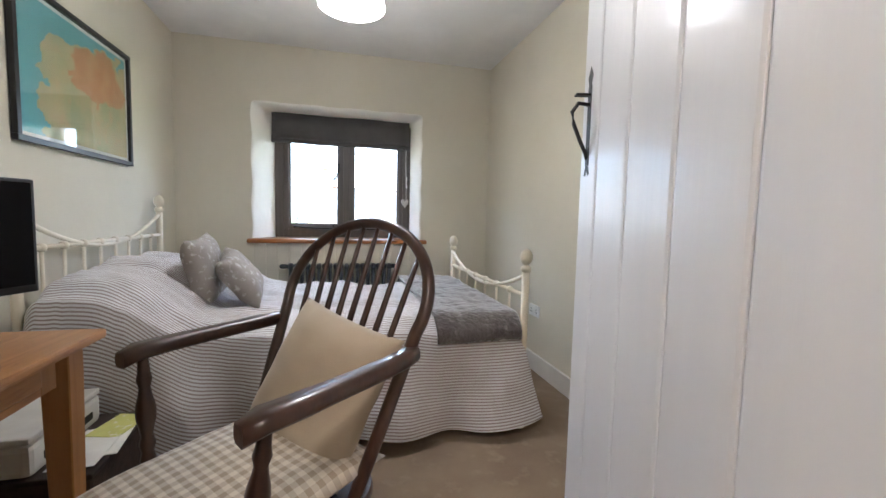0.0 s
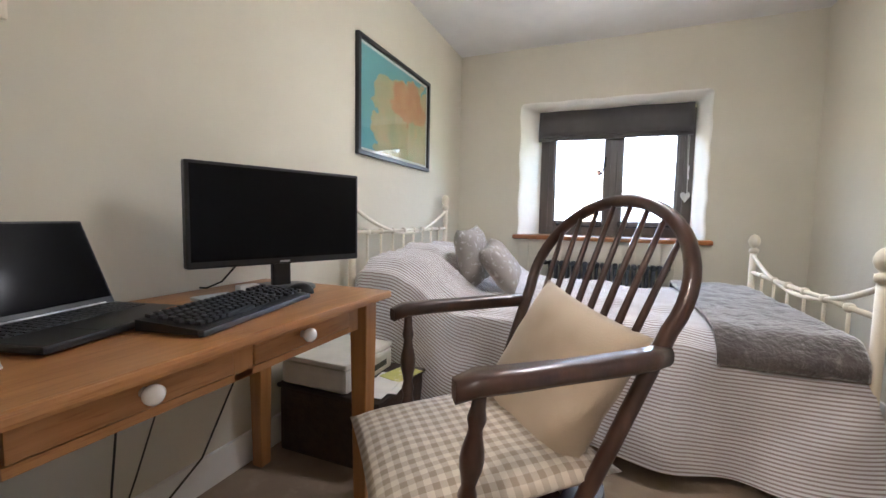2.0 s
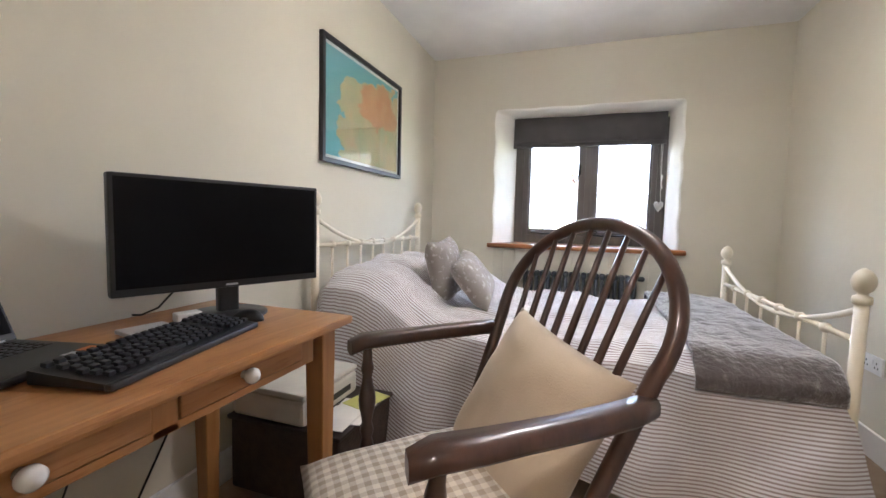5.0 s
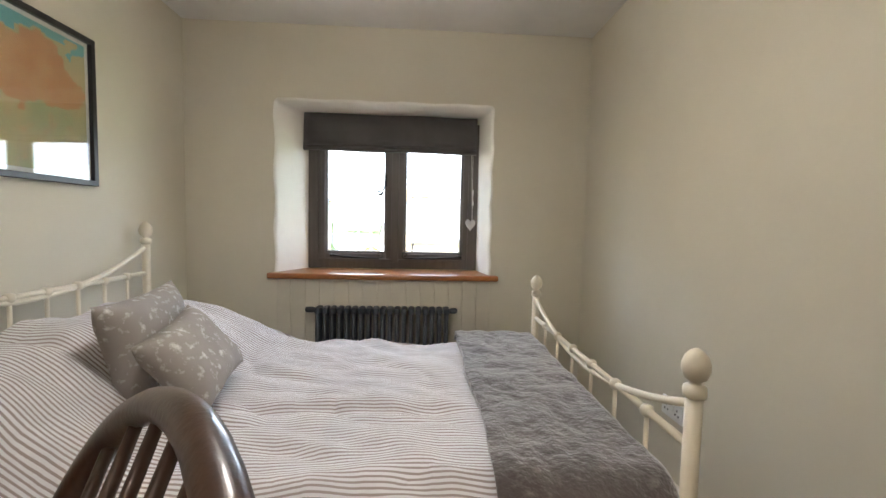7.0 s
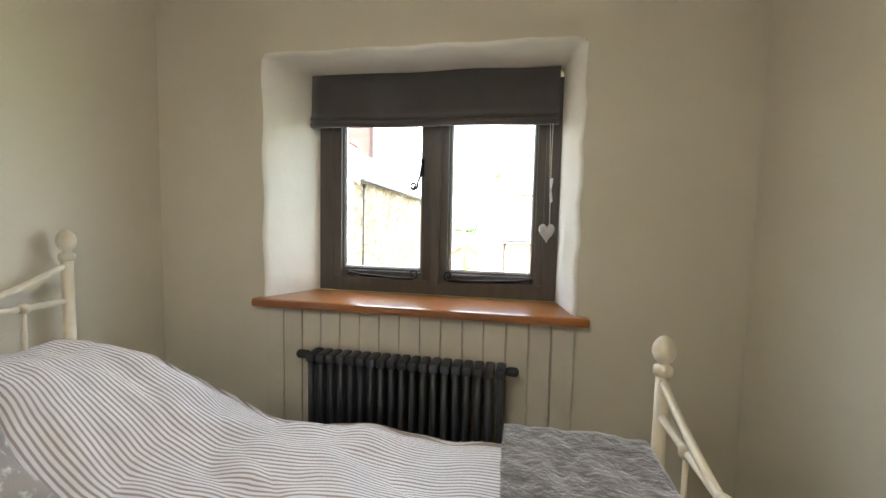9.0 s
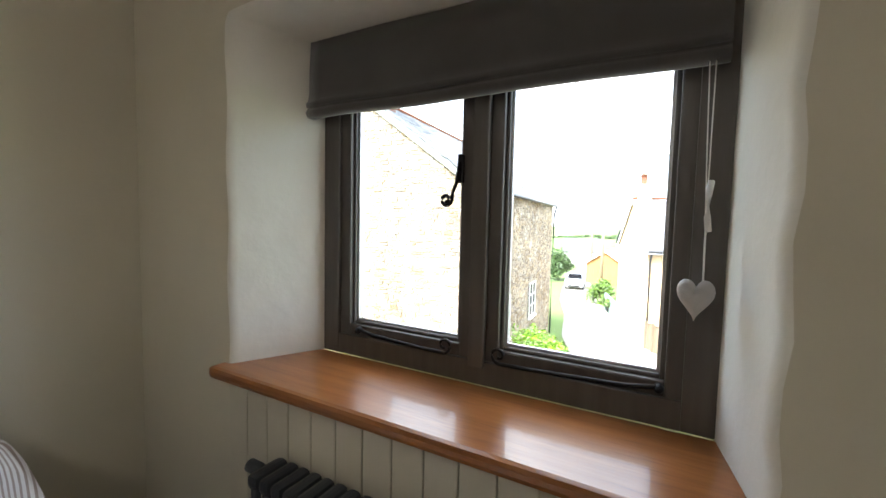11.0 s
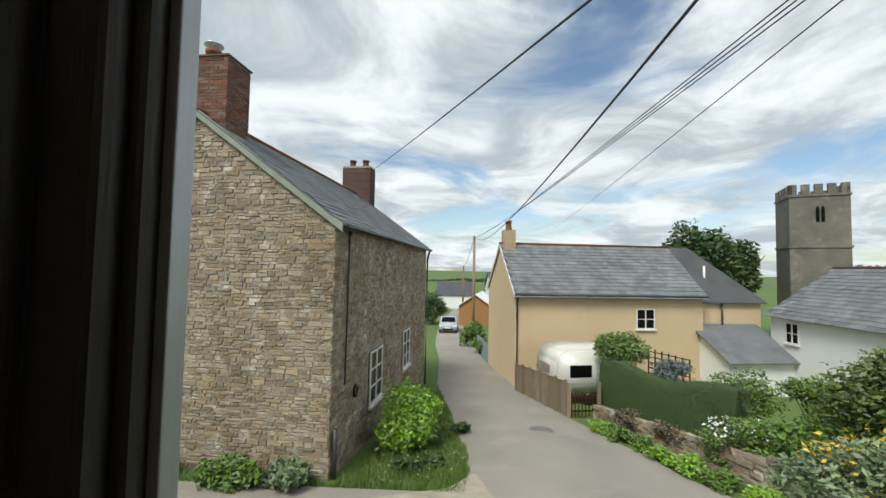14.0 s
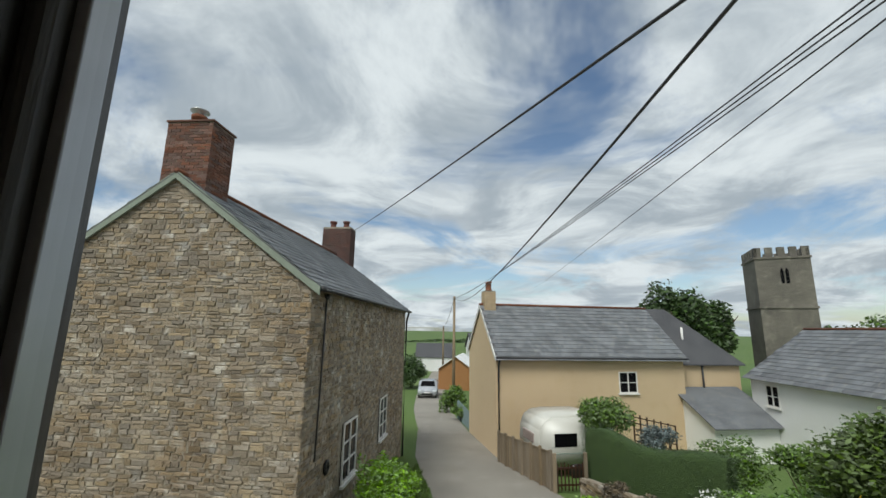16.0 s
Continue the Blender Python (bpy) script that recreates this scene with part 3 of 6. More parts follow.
bricks(stone_house, 0.62, LG / 2 + 0.06, RIDGE - 0.9, RIDGE + 1.36, 0.85, 1.12, md, RED_BRICK)
part("chimney_cap", prism([md @ Vector((px, LG / 2 + py, RIDGE + 1.37)) for px, py in ((0.16, -0.53), (1.08, -0.53), (1.08, 0.65), (0.16, 0.65))], (0, 0, 0.04)), RED_BRICK, stone_house)
pc = md @ Vector((0.6, LG / 2 + 0.18, RIDGE + 1.4))
chimney_pot(stone_house, pc, 0.32, 0.17)
part("cowl", lathe([(0.12, 0.3), (0.12, 0.42), (0.22, 0.44), (0.22, 0.47), (0.0, 0.52)], Matrix.Translation(pc), 16), SILVER, stone_house)
bricks(stone_house, LS - 0.45, LG / 2, RIDGE - 0.5, RIDGE + 1.35, 0.75, 1.35, md, RED_BRICK_DARK)
for o in (-0.32, 0.32):
    chimney_pot(stone_house, md @ Vector((LS - 0.45, LG / 2 + o, RIDGE + 1.36)), 0.36, 0.16, RED_BRICK_DARK)
part("gutter", tube([ms @ Vector((-0.05, -0.24, EAVE - 0.16)), ms @ Vector((LS + 0.1, -0.24, EAVE - 0.18))], 0.055, 8), DARK_PIPE, stone_house)
part("downpipe", tube([ms @ Vector((LS - 0.1, -0.2, EAVE - 0.2)), ms @ Vector((LS - 0.05, -0.09, EAVE - 0.6)), ms @ Vector((LS - 0.05, -0.09, gz(18.9)))], 0.045, 8), DARK_PIPE, stone_house)
part("cable", tube([ms @ Vector((0.75, -0.05, 2.1)), ms @ Vector((0.70, -0.06, 0.5)), ms @ Vector((0.66, -0.06, -1.2))], 0.02, 6), DARK_PIPE, stone_house)
part("junction_box", lathe([(0.05, 0), (0.06, 0.05), (0.04, 0.08)], ms @ pose(0.75, -0.03, 2.15, 90), 10), DARK_PIPE, stone_house)
part("tie_plate", lathe([(0.16, 0), (0.16, 0.03), (0.06, 0.05), (0.05, 0.02)], ms @ pose(1.45, -0.03, -1.55, 90), 16), IRON, stone_house)
part("drainpipe", tube([ms @ Vector((0.12, -0.09, -1.95)), ms @ Vector((0.12, -0.09, -3.1))], 0.05, 8), DARK_PIPE, stone_house)
part("white_downpipe", tube([mg @ Vector((-0.05, -0.1, EAVE - 0.2)), mg @ Vector((-0.05, -0.1, -3.0))], 0.05, 8), TRIM, stone_house)

# peach cottage
B0, B1 = (1.0, 19.77), (10.08, 22.72)
cottage = thing("peach_cottage", "peach painted cottage with grey slate roof and small chimney", "house")
mb, LB = wall_frame(B0, B1)
DB, BE, BR = 5.6, 0.40, 2.78
solid_house(cottage, mb, LB, DB, -4.6, BE, BR, PEACH)
slates(cottage, mb, LB, DB, BE, BR, SLATE, sides=(0,), over=0.2, verge=0.1, size=(0.34, 0.27))
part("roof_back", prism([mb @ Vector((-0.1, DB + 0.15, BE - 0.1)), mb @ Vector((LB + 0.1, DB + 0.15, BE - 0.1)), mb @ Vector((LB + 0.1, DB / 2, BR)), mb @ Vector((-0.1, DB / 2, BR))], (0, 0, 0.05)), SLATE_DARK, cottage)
part("bargeboard", prism([mb @ Vector((-0.1, -0.2, BE - 0.28)), mb @ Vector((-0.1, -0.2, BE - 0.1)), mb @ Vector((-0.1, DB / 2, BR + 0.04)), mb @ Vector((-0.1, DB + 0.2, BE - 0.1)), mb @ Vector((-0.1, DB + 0.2, BE - 0.28)), mb @ Vector((-0.1, DB / 2, BR - 0.14))], mb.to_3x3() @ Vector((0.04, 0, 0))), TRIM, cottage)
part("gutter", tube([mb @ Vector((-0.05, -0.26, BE - 0.14)), mb @ Vector((LB + 0.1, -0.26, BE - 0.16))], 0.06, 8), DARK_PIPE, cottage)
part("downpipe", tube([mb @ Vector((0.12, -0.24, BE - 0.2)), mb @ Vector((0.1, -0.08, BE - 0.55)), mb @ Vector((0.1, -0.08, -4.0))], 0.05, 8), DARK_PIPE, cottage)
casement(cottage, mb, 6.05, -1.35, 0.95, 0.98, 2, 2)
bricks(cottage, 0.42, DB / 2, BR - 0.5, BR + 0.75, 0.6, 0.75, mb, mat("buff_stack", (0.50, 0.38, 0.24), scale=3, rough=0.9, bump=0.3, random_by="island", spread=0.1))
for o in (-0.17, 0.17):
    chimney_pot(cottage, mb @ Vector((0.42, DB / 2 + o, BR + 0.77)), 0.5, 0.13)
# rear wing with a darker hipped roof
mx = mb @ Matrix.Translation((LB, 0.5, 0))
solid_house(cottage, mx, 3.6, DB - 0.2, -4.6, BE - 0.45, BE - 0.40, PEACH, "wing_wall")
hip = [mx @ Vector(p) for p in ((-2.3, DB / 2 - 0.5, BR - 0.02), (1.3, DB / 2 - 0.5, BR - 0.02), (3.8, -0.2, BE - 0.5), (-0.1, -0.2, BE - 0.5))]
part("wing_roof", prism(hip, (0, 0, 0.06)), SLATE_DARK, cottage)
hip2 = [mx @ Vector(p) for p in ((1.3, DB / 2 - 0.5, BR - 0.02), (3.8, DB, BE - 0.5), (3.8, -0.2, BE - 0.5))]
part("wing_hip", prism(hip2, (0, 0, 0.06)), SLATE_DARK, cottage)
part("wing_downpipe", tube([mx @ Vector((1.4, -0.07, BE - 0.5)), mx @ Vector((1.4, -0.07, -1.6))], 0.05, 8), DARK_PIPE, cottage)
part("vent_pipe", tube([mx @ Vector((1.2, 0.9, 0.6)), mx @ Vector((1.2, 0.9, 1.8))], 0.06, 8), TRIM, cottage)
# lean-to porch
ml = mb @ Matrix.Translation((LB - 0.4, -2.0, 0))
part("porch_wall", prism([ml @ Vector(p) for p in ((0.2, 0.2, -4.6), (0.2, 2.6, -4.6), (0.2, 2.6, -1.3), (0.2, 0.2, -2.55))], ml.to_3x3() @ Vector((3.5, 0, 0))), WHITE_RENDER, cottage)
part("porch_roof", prism([ml @ Vector(p) for p in ((0, -0.1, -2.6), (3.9, -0.1, -2.6), (3.7, 2.5, -1.2), (0, 2.5, -1.2))], (0, 0, 0.06)), SLATE, cottage)

# white cottage
white_house = thing("white_cottage", "low white rendered cottage with grey slate roof", "house")
mw, LW = wall_frame((13.3, 23.3), (14.9, 14.6))
solid_house(white_house, mw, LW, 6.4, -4.4, -0.42, 1.75, WHITE_RENDER)
slates(white_house, mw, LW, 6.4, -0.42, 1.75, SLATE, sides=(0,), over=0.25, verge=0.15, size=(0.36, 0.28))
casement(white_house, mw, 0.9, -1.75, 0.75, 0.95, 2, 2)

# church tower
tower = thing("church_tower", "square grey stone church tower with battlements", "church")
mt = pose(25.9, 45.0, 0, 0, 0, -14) @ Matrix.Diagonal((0.78, 0.78, 1, 1))
bm = box(0, 5.7, 0, 5.7, -6, 9.0)
bm_box(bm, -0.12, 5.82, -0.12, 5.82, 4.0, 4.22)
bm_box(bm, -0.12, 5.82, -0.12, 5.82, 8.85, 9.05)
bm.transform(mt)
part("tower_wall", bm, TOWER_STONE, tower)
for i in range(5):
    for (ux, uy) in ((1, 0), (0, 1)):
        for far_side in (0, 1):
            s0 = i * 1.23
            bm = box(s0, s0 + 0.78, 0, 0.35, 9.05, 10.0) if ux else box(0, 0.35, s0, s0 + 0.78, 9.05, 10.0)
            bm.transform(mt @ Matrix.Translation((0, 5.35 * far_side, 0) if ux else (5.35 * far_side, 0, 0)))
            part("merlon", bm, TOWER_STONE, tower)
for o in (2.5, 3.0):
    bm = prism([Vector((o, -0.02, 6.4)), Vector((o + 0.36, -0.02, 6.4)), Vector((o + 0.36, -0.02, 7.6)), Vector((o + 0.18, -0.02, 7.95)), Vector((o, -0.02, 7.6))], (0, 0.03, 0))
    bm.transform(mt)
    part("belfry_opening", bm, SCREEN, tower)


# ---- window and its fittings ----
window = thing("window_1", "dark wood double casement window in a deep reveal", "window", kind="structure")


def rect_frame(x0, x1, z0, z1, y0, y1, t, bevel=0.004):
    bm = bmesh.new()
    bm_box(bm, x0, x0 + t, y0, y1, z0, z1, bevel); bm_box(bm, x1 - t, x1, y0, y1, z0, z1, bevel)
    bm_box(bm, x0 + t - 0.001, x1 - t + 0.001, y0 + 0.001, y1 - 0.001, z0, z0 + t, bevel); bm_box(bm, x0 + t - 0.001, x1 - t + 0.001, y0 + 0.001, y1 - 0.001, z1 - t, z1, bevel)
    return bm


bm = rect_frame(FX0 - 0.005, FX1 + 0.005, FZ0 - 0.003, FZ1 + 0.01, 0.295, 0.385, 0.075)
part("window_frame", bm, DARK_FRAME, window)
part("mullion", box(1.352, 1.406, 0.286, 0.3075, FZ0 + 0.05, FZ1 - 0.04, 0.006), DARK_FRAME, window)
for x0, x1 in ((0.803, 1.36), (1.398, 1.944)):
    sash = part("casement", rect_frame(x0, x1, FZ0 + 0.064, FZ1 - 0.058, 0.308, 0.37, 0.048, 0.006), DARK_FRAME, window)
    part("bead", rect_frame(x0 + 0.046, x1 - 0.046, FZ0 + 0.110, FZ1 - 0.104, 0.322, 0.358, 0.014, 0.005), DARK_FRAME, sash)
    part("spacer", rect_frame(x0 + 0.058, x1 - 0.058, FZ0 + 0.122, FZ1 - 0.116, 0.334, 0.348, 0.010, 0.001), SILVER, sash)
    g = part("pane", box(x0 + 0.05, x1 - 0.05, 0.338, 0.342, FZ0 + 0.114, FZ1 - 0.108), GLASS, sash)
    g.visible_shadow = False
    # stay bar with a curled end
    xa, xb = (x0 + 0.10, x1 - 0.06) if x0 < 1 else (x1 - 0.06, x0 + 0.03)
    sg = 1 if xb > xa else -1
    st = part("stay", tube([(xa, 0.292, 1.005), (xa + sg * 0.08, 0.286, 0.995), (xb - sg * 0.12, 0.286, 0.985), (xb - sg * 0.03, 0.284, 0.985)], 0.0065, 8), IRON, window, "black iron casement stay")
    part("curl", tube([(xb - sg * 0.03 + sg * 0.026 * (1 - k / 22) * math.sin(k * 0.45), 0.284, 0.985 + 0.02 - 0.026 * (1 - k / 22) * math.cos(k * 0.45) + 0.006) for k in range(16)], 0.005, 6), IRON, st)
    part("stay_pin", lathe([(0.012, 0), (0.012, 0.02), (0.006, 0.03)], pose(xa, 0.31, 1.0, 90), 10), IRON, st)
latch = part("casement_latch", box(1.296, 1.316, 0.298, 0.31, 1.53, 1.62, 0.004), IRON, window, "black iron latch with a curled tail")
part("handle", tube([(1.305, 0.300, 1.575), (1.306, 0.292, 1.592), (1.303, 0.289, 1.56), (1.297, 0.288, 1.525), (1.287, 0.287, 1.50)] + [(1.264 + 0.022 * (1 - k / 26) * math.cos(0.35 - k * 0.45), 0.287, 1.478 + 0.022 * (1 - k / 26) * math.sin(0.35 - k * 0.45)) for k in range(20)], 0.0062, 8), IRON, latch)

structure("window_sill", box(0.545, 2.122, -0.055, 0.30, 0.862, 0.902, 0.014), OAK_SILL, "orange varnished wooden window board with rounded nosing", "window sill")

blind = thing("roman_blind", "charcoal fabric roman blind, folded up above the window", "blind")
bm = bmesh.new()
prof = [(0.285, 2.045), (0.245, 2.045), (0.240, 1.95), (0.238, 1.86), (0.232, 1.832), (0.222, 1.822), (0.226, 1.808), (0.236, 1.815), (0.226, 1.800), (0.220, 1.788), (0.228, 1.775), (0.245, 1.772), (0.262, 1.775), (0.275, 1.80), (0.280, 1.9)]
cols = []
for i in range(25):
    x = 0.712 + (1.985 - 0.712) * i / 24
    cols.append([bm.verts.new((x, y + 0.003 * math.sin(i * 0.7 + z * 9), z + 0.003 * math.sin(i * 0.5))) for y, z in prof])
for a, b in zip(cols, cols[1:]):
    for j in range(len(prof)):
        q = (j + 1) % len(prof)
        bm.faces.new((a[j], a[q], b[q], b[j])).smooth = True
bm.faces.new(cols[0]); bm.faces.new(cols[-1][::-1])
bmesh.ops.recalc_face_normals(bm, faces=bm.faces)
part("blind_fabric", bm, BLIND, blind)
part("headrail", box(0.74, 1.97, 0.25, 0.282, 2.046, 2.06, 0.003), TRIM, blind)
part("pull_cord", tube([(1.945, 0.235, 1.80), (1.95, 0.228, 1.6), (1.955, 0.222, 1.44)], 0.0013, 6), TRIM, blind)
part("pull_cord", tube([(1.958, 0.235, 1.80), (1.957, 0.228, 1.6), (1.957, 0.222, 1.44)], 0.0013, 6), TRIM, blind)
cleat = thing("cord_cleat", "small white cord cleat on the window frame", "cleat")
part("cleat_body", tube([(1.962, 0.215, 1.40), (1.958, 0.208, 1.43), (1.958, 0.208, 1.48), (1.962, 0.215, 1.51)], 0.007, 8), WHITE_PLASTIC, cleat)
heart = thing("hanging_heart", "stuffed grey fabric heart hanging on a cord", "decoration")
bm = bmesh.new()
n = 36
front, back = [], []
for ring in range(5):
    s = (1.0, 0.93, 0.75, 0.45, 0.12)[ring]
    d = (0.0, 0.010, 0.018, 0.022, 0.023)[ring]
    fr, bk = [], []
    for i in range(n):
        a = 2 * math.pi * i / n
        hx = 0.0030 * 16 * math.sin(a) ** 3
        hz = 0.0030 * (13 * math.cos(a) - 5 * math.cos(2 * a) - 2 * math.cos(3 * a) - math.cos(4 * a))
        fr.append(bm.verts.new((hx * s, -d, hz * s))); bk.append(bm.verts.new((hx * s, d, hz * s)) if ring else fr[-1])
    front.append(fr); back.append(bk)
for rings in (front, back):
    for a, b in zip(rings, rings[1:]):
        for i in range(n):
            bm.faces.new((a[i], a[(i + 1) % n], b[(i + 1) % n], b[i])).smooth = True
    bm.faces.new(rings[-1])
bmesh.ops.recalc_face_normals(bm, faces=bm.faces)
bm.transform(pose(1.945, 0.203, 1.255, 0, 0, -12) @ Matrix.Diagonal((0.78, 1, 1.08, 1)))
part("heart", bm, mat("pale_grey_felt", (0.5, 0.48, 0.46), scale=8, rough=0.95, bump=0.4, fine=200), heart)
part("cord", tube([(1.958, 0.207, 1.29), (1.957, 0.211, 1.36), (1.957, 0.214, 1.44)], 0.002, 6), TRIM, heart)

# boarding under the window, radiator
panel = thing("wall_panelling", "cream tongue-and-groove boarding under the window", "panelling", kind="structure")
k = 0
x = 0.60
while x < 2.07:
    part("board", box(x, min(x + 0.094, 2.075), -0.014, -0.001, 0.0, 0.862, 0.004), BOARDING, panel)
    x += 0.098
rad = thing("column_radiator", "anthracite column radiator under the window", "radiator")
sec = None
for i in range(19):
    x = 0.905 + i * 0.0475
    bm = bmesh.new()
    for yy in (-0.135, -0.095, -0.055):
        b2 = tube([(x, yy, 0.13), (x, yy, 0.655)], 0.0135, 8)
        me_ = bpy.data.meshes.new("tmp"); b2.to_mesh(me_); b2.free(); bm.from_mesh(me_); bpy.data.meshes.remove(me_)
    for zz0 in (0.10, 0.645):
        bm_box(bm, x - 0.021, x + 0.021, -0.152, -0.038, zz0, zz0 + 0.042, 0.015)
    part("section", bm, RADIATOR, rad)
part("valve", lathe([(0.012, 0), (0.02, 0.02), (0.02, 0.06), (0.01, 0.07)], pose(0.885, -0.095, 0.665, 0, -90, 0), 12), RADIATOR, rad)
part("valve", lathe([(0.012, 0), (0.02, 0.02), (0.02, 0.05), (0.01, 0.06)], pose(1.775, -0.095, 0.665, 0, 90, 0), 12), RADIATOR, rad)
part("pipe", tube([(0.87, -0.095, 0.12), (0.87, -0.095, 0.0)], 0.008, 8), RADIATOR, rad)
part("pipe", tube([(0.905, -0.095, 0.115), (0.87, -0.095, 0.12)], 0.010, 8), RADIATOR, rad)

# skirting and doorway trim
bm = box(0.0, 0.016, BACK, -0.0, 0, 0.13, 0.003)
bm_box(bm, W - 0.016, W, BACK, 0.0, 0, 0.13, 0.003)
bm_box(bm, 0.016, 0.59, -0.016, 0.0, 0, 0.13, 0.003); bm_box(bm, 2.08, W - 0.016, -0.016, 0.0, 0, 0.13, 0.003)
structure("baseboard", bm, TRIM, "white painted skirting board", "skirting")
bm = box(DX0 - 0.07, DX0, BACK, BACK + 0.018, 0, DTOP + 0.07, 0.004)
bm_box(bm, DX1, DX1 + 0.07, BACK, BACK + 0.018, 0, DTOP + 0.07, 0.004)
bm_box(bm, DX0, DX1, BACK, BACK + 0.018, DTOP, DTOP + 0.07, 0.004)
bm_box(bm, DX0, DX0 + 0.02, BACK - 0.14, BACK, 0, DTOP); bm_box(bm, DX1 - 0.02, DX1, BACK - 0.14, BACK, 0, DTOP); bm_box(bm, DX0 + 0.02, DX1 - 0.02, BACK - 0.14, BACK, DTOP - 0.02, DTOP)
structure("trim", bm, TRIM, "white painted door lining and architrave", "door frame")

# plank door, standing open into the room
door = thing("door_1", "white painted plank door standing open, with iron thumb latch", "door", pose(1.705, -3.70, 0, 0, 0, -15.5), kind="structure")
xs = [0.0, 0.205, 0.375, 0.545, 0.71, 0.83]
for a, b in zip(xs, xs[1:]):
    bm = bmesh.new()
    bm_box(bm, -0.020, 0.020, a + 0.0008, b - 0.0008, 0.012, 1.99, 0.009)
    part("plank", bm, WHITE_GLOSS, door)
for z in (0.25, 1.0, 1.75):
    part("ledge", box(0.020, 0.042, 0.03, 0.73, z - 0.06, z + 0.06, 0.005), WHITE_GLOSS, door)
lt = part("latch_plate", box(-0.025, -0.019, 0.685, 0.712, 1.27, 1.50, 0.003), IRON, door, "black iron thumb latch and pull")
part("pull_handle", tube([(-0.024, 0.698, 1.445), (-0.055, 0.70, 1.45), (-0.072, 0.70, 1.425), (-0.066, 0.70, 1.39), (-0.045, 0.70, 1.34), (-0.028, 0.70, 1.305), (-0.024, 0.70, 1.29)], 0.006, 8), IRON, lt)
part("thumb_piece", box(-0.065, -0.02, 0.688, 0.71, 1.470, 1.476, 0.002), IRON, lt)
part("finial", prism([Vector((-0.024, 0.690, 1.50)), Vector((-0.024, 0.680, 1.525)), Vector((-0.024, 0.698, 1.555)), Vector((-0.024, 0.716, 1.525)), Vector((-0.024, 0.708, 1.50))], (0.005, 0, 0)), IRON, lt)
part("finial", prism([Vector((-0.024, 0.690, 1.27)), Vector((-0.024, 0.678, 1.245)), Vector((-0.024, 0.690, 1.24)), Vector((-0.024, 0.698, 1.255)), Vector((-0.024, 0.706, 1.24)), Vector((-0.024, 0.718, 1.245)), Vector((-0.024, 0.708, 1.27))], (0.005, 0, 0)), IRON, lt)
for o_ in (lt,):
    o_.matrix_basis = Matrix.Translation((0, 0.078, 0.19)) @ Matrix.Diagonal((0.85, 1, 0.84, 1))

# pendant lamp
pend = thing("pendant_lamp", "cream drum shade hanging from the ceiling", "lamp")
LX, LY = 1.36, -1.79
SHADE = mat("cream_lampshade_added_glow", (0.75, 0.70, 0.58), scale=6, rough=0.9, bump=0.2, fine=120)
# shade glow is added fill that lifts the ceiling and upper walls
SHADE_B = SHADE.node_tree.nodes["Principled BSDF"]
SHADE_B.inputs["Emission Color"].default_value, SHADE_B.inputs["Emission Strength"].default_value = (1.0, 0.90, 0.76, 1), 1.3
bm = lathe([(0.155, 2.10), (0.125, 2.30)], Matrix.Translation((LX, LY, 0)), 40)
bmesh.ops.delete(bm, geom=[f for f in bm.faces if len(f.verts) > 4], context="FACES_ONLY")
sh = part("shade", bm, SHADE, pend)
sol = sh.modifiers.new("thickness", "SOLIDIFY"); sol.thickness = 0.003
# diffuser emission is set to brighten the bed below
part("diffuser", lathe([(0.150, 2.106), (0.150, 2.109)], Matrix.Translation((LX, LY, 0)), 40), emitter("lit_diffuser", (1.0, 0.93, 0.83), 2.4), pend)
part("flex", tube([(LX, LY, 2.28), (LX, LY, H - 0.02)], 0.004, 6), TRIM, pend)
part("ceiling_rose", lathe([(0.05, 0), (0.048, -0.02), (0.02, -0.03)][::-1], Matrix.Translation((LX, LY, H)), 20), TRIM, pend)

# ---- bed ----
bed = thing("metal_bed", "cream enamelled metal double bed with knobbed posts", "bed")
KNOB = [(0.020, -0.09), (0.030, -0.085), (0.032, -0.07), (0.030, -0.055), (0.018, -0.05), (0.016, -0.042), (0.030, -0.03), (0.038, -0.008), (0.038, 0.010), (0.031, 0.032), (0.018, 0.048), (0.006, 0.055), (0.001, 0.056)]


def bed_post(x, y, h, s=0.86):
    p = part("post", tube([(x, y, 0.02), (x, y, h - 0.07)], 0.023 * s, 14), CREAM_METAL, bed)
    part("knob", lathe([(r * s, z * s) for r, z in KNOB], Matrix.Translation((x, y, h)), 18), CREAM_METAL, p)
    part("foot", lathe([(0.016, 0), (0.026, 0.01), (0.028, 0.03), (0.024, 0.05)], Matrix.Translation((x, y, 0)), 14), CREAM_METAL, p)


def bed_end(x, ya, yb, h, dip, low, spindles):
    for y in (ya, yb):
        bed_post(x, y, h)
    n = 24
    part("curved_rail", tube([(x, ya + (yb - ya) * i / n, h - 0.09 - dip * (1 - (2 * i / n - 1) ** 2) ** 1.0) for i in range(n + 1)], 0.0115, 10), CREAM_METAL, bed)
    part("straight_rail", tube([(x, ya, low), (x, yb, low)], 0.0115, 10), CREAM_METAL, bed)
    for i in range(1, spindles + 1):
        y = ya + (yb - ya) * i / (spindles + 1)
        sp = part("spindle", tube([(x, y, low), (x, y, 0.36)], 0.0075, 8), CREAM_METAL, bed)
        part("collar", lathe([(0.010, -0.018), (0.018, -0.012), (0.020, 0), (0.018, 0.012), (0.010, 0.018)], Matrix.Translation((x, y, low)), 12), CREAM_METAL, sp)
    part("bottom_rail", tube([(x, ya, 0.36), (x, yb, 0.36)], 0.0115, 8), CREAM_METAL, bed)


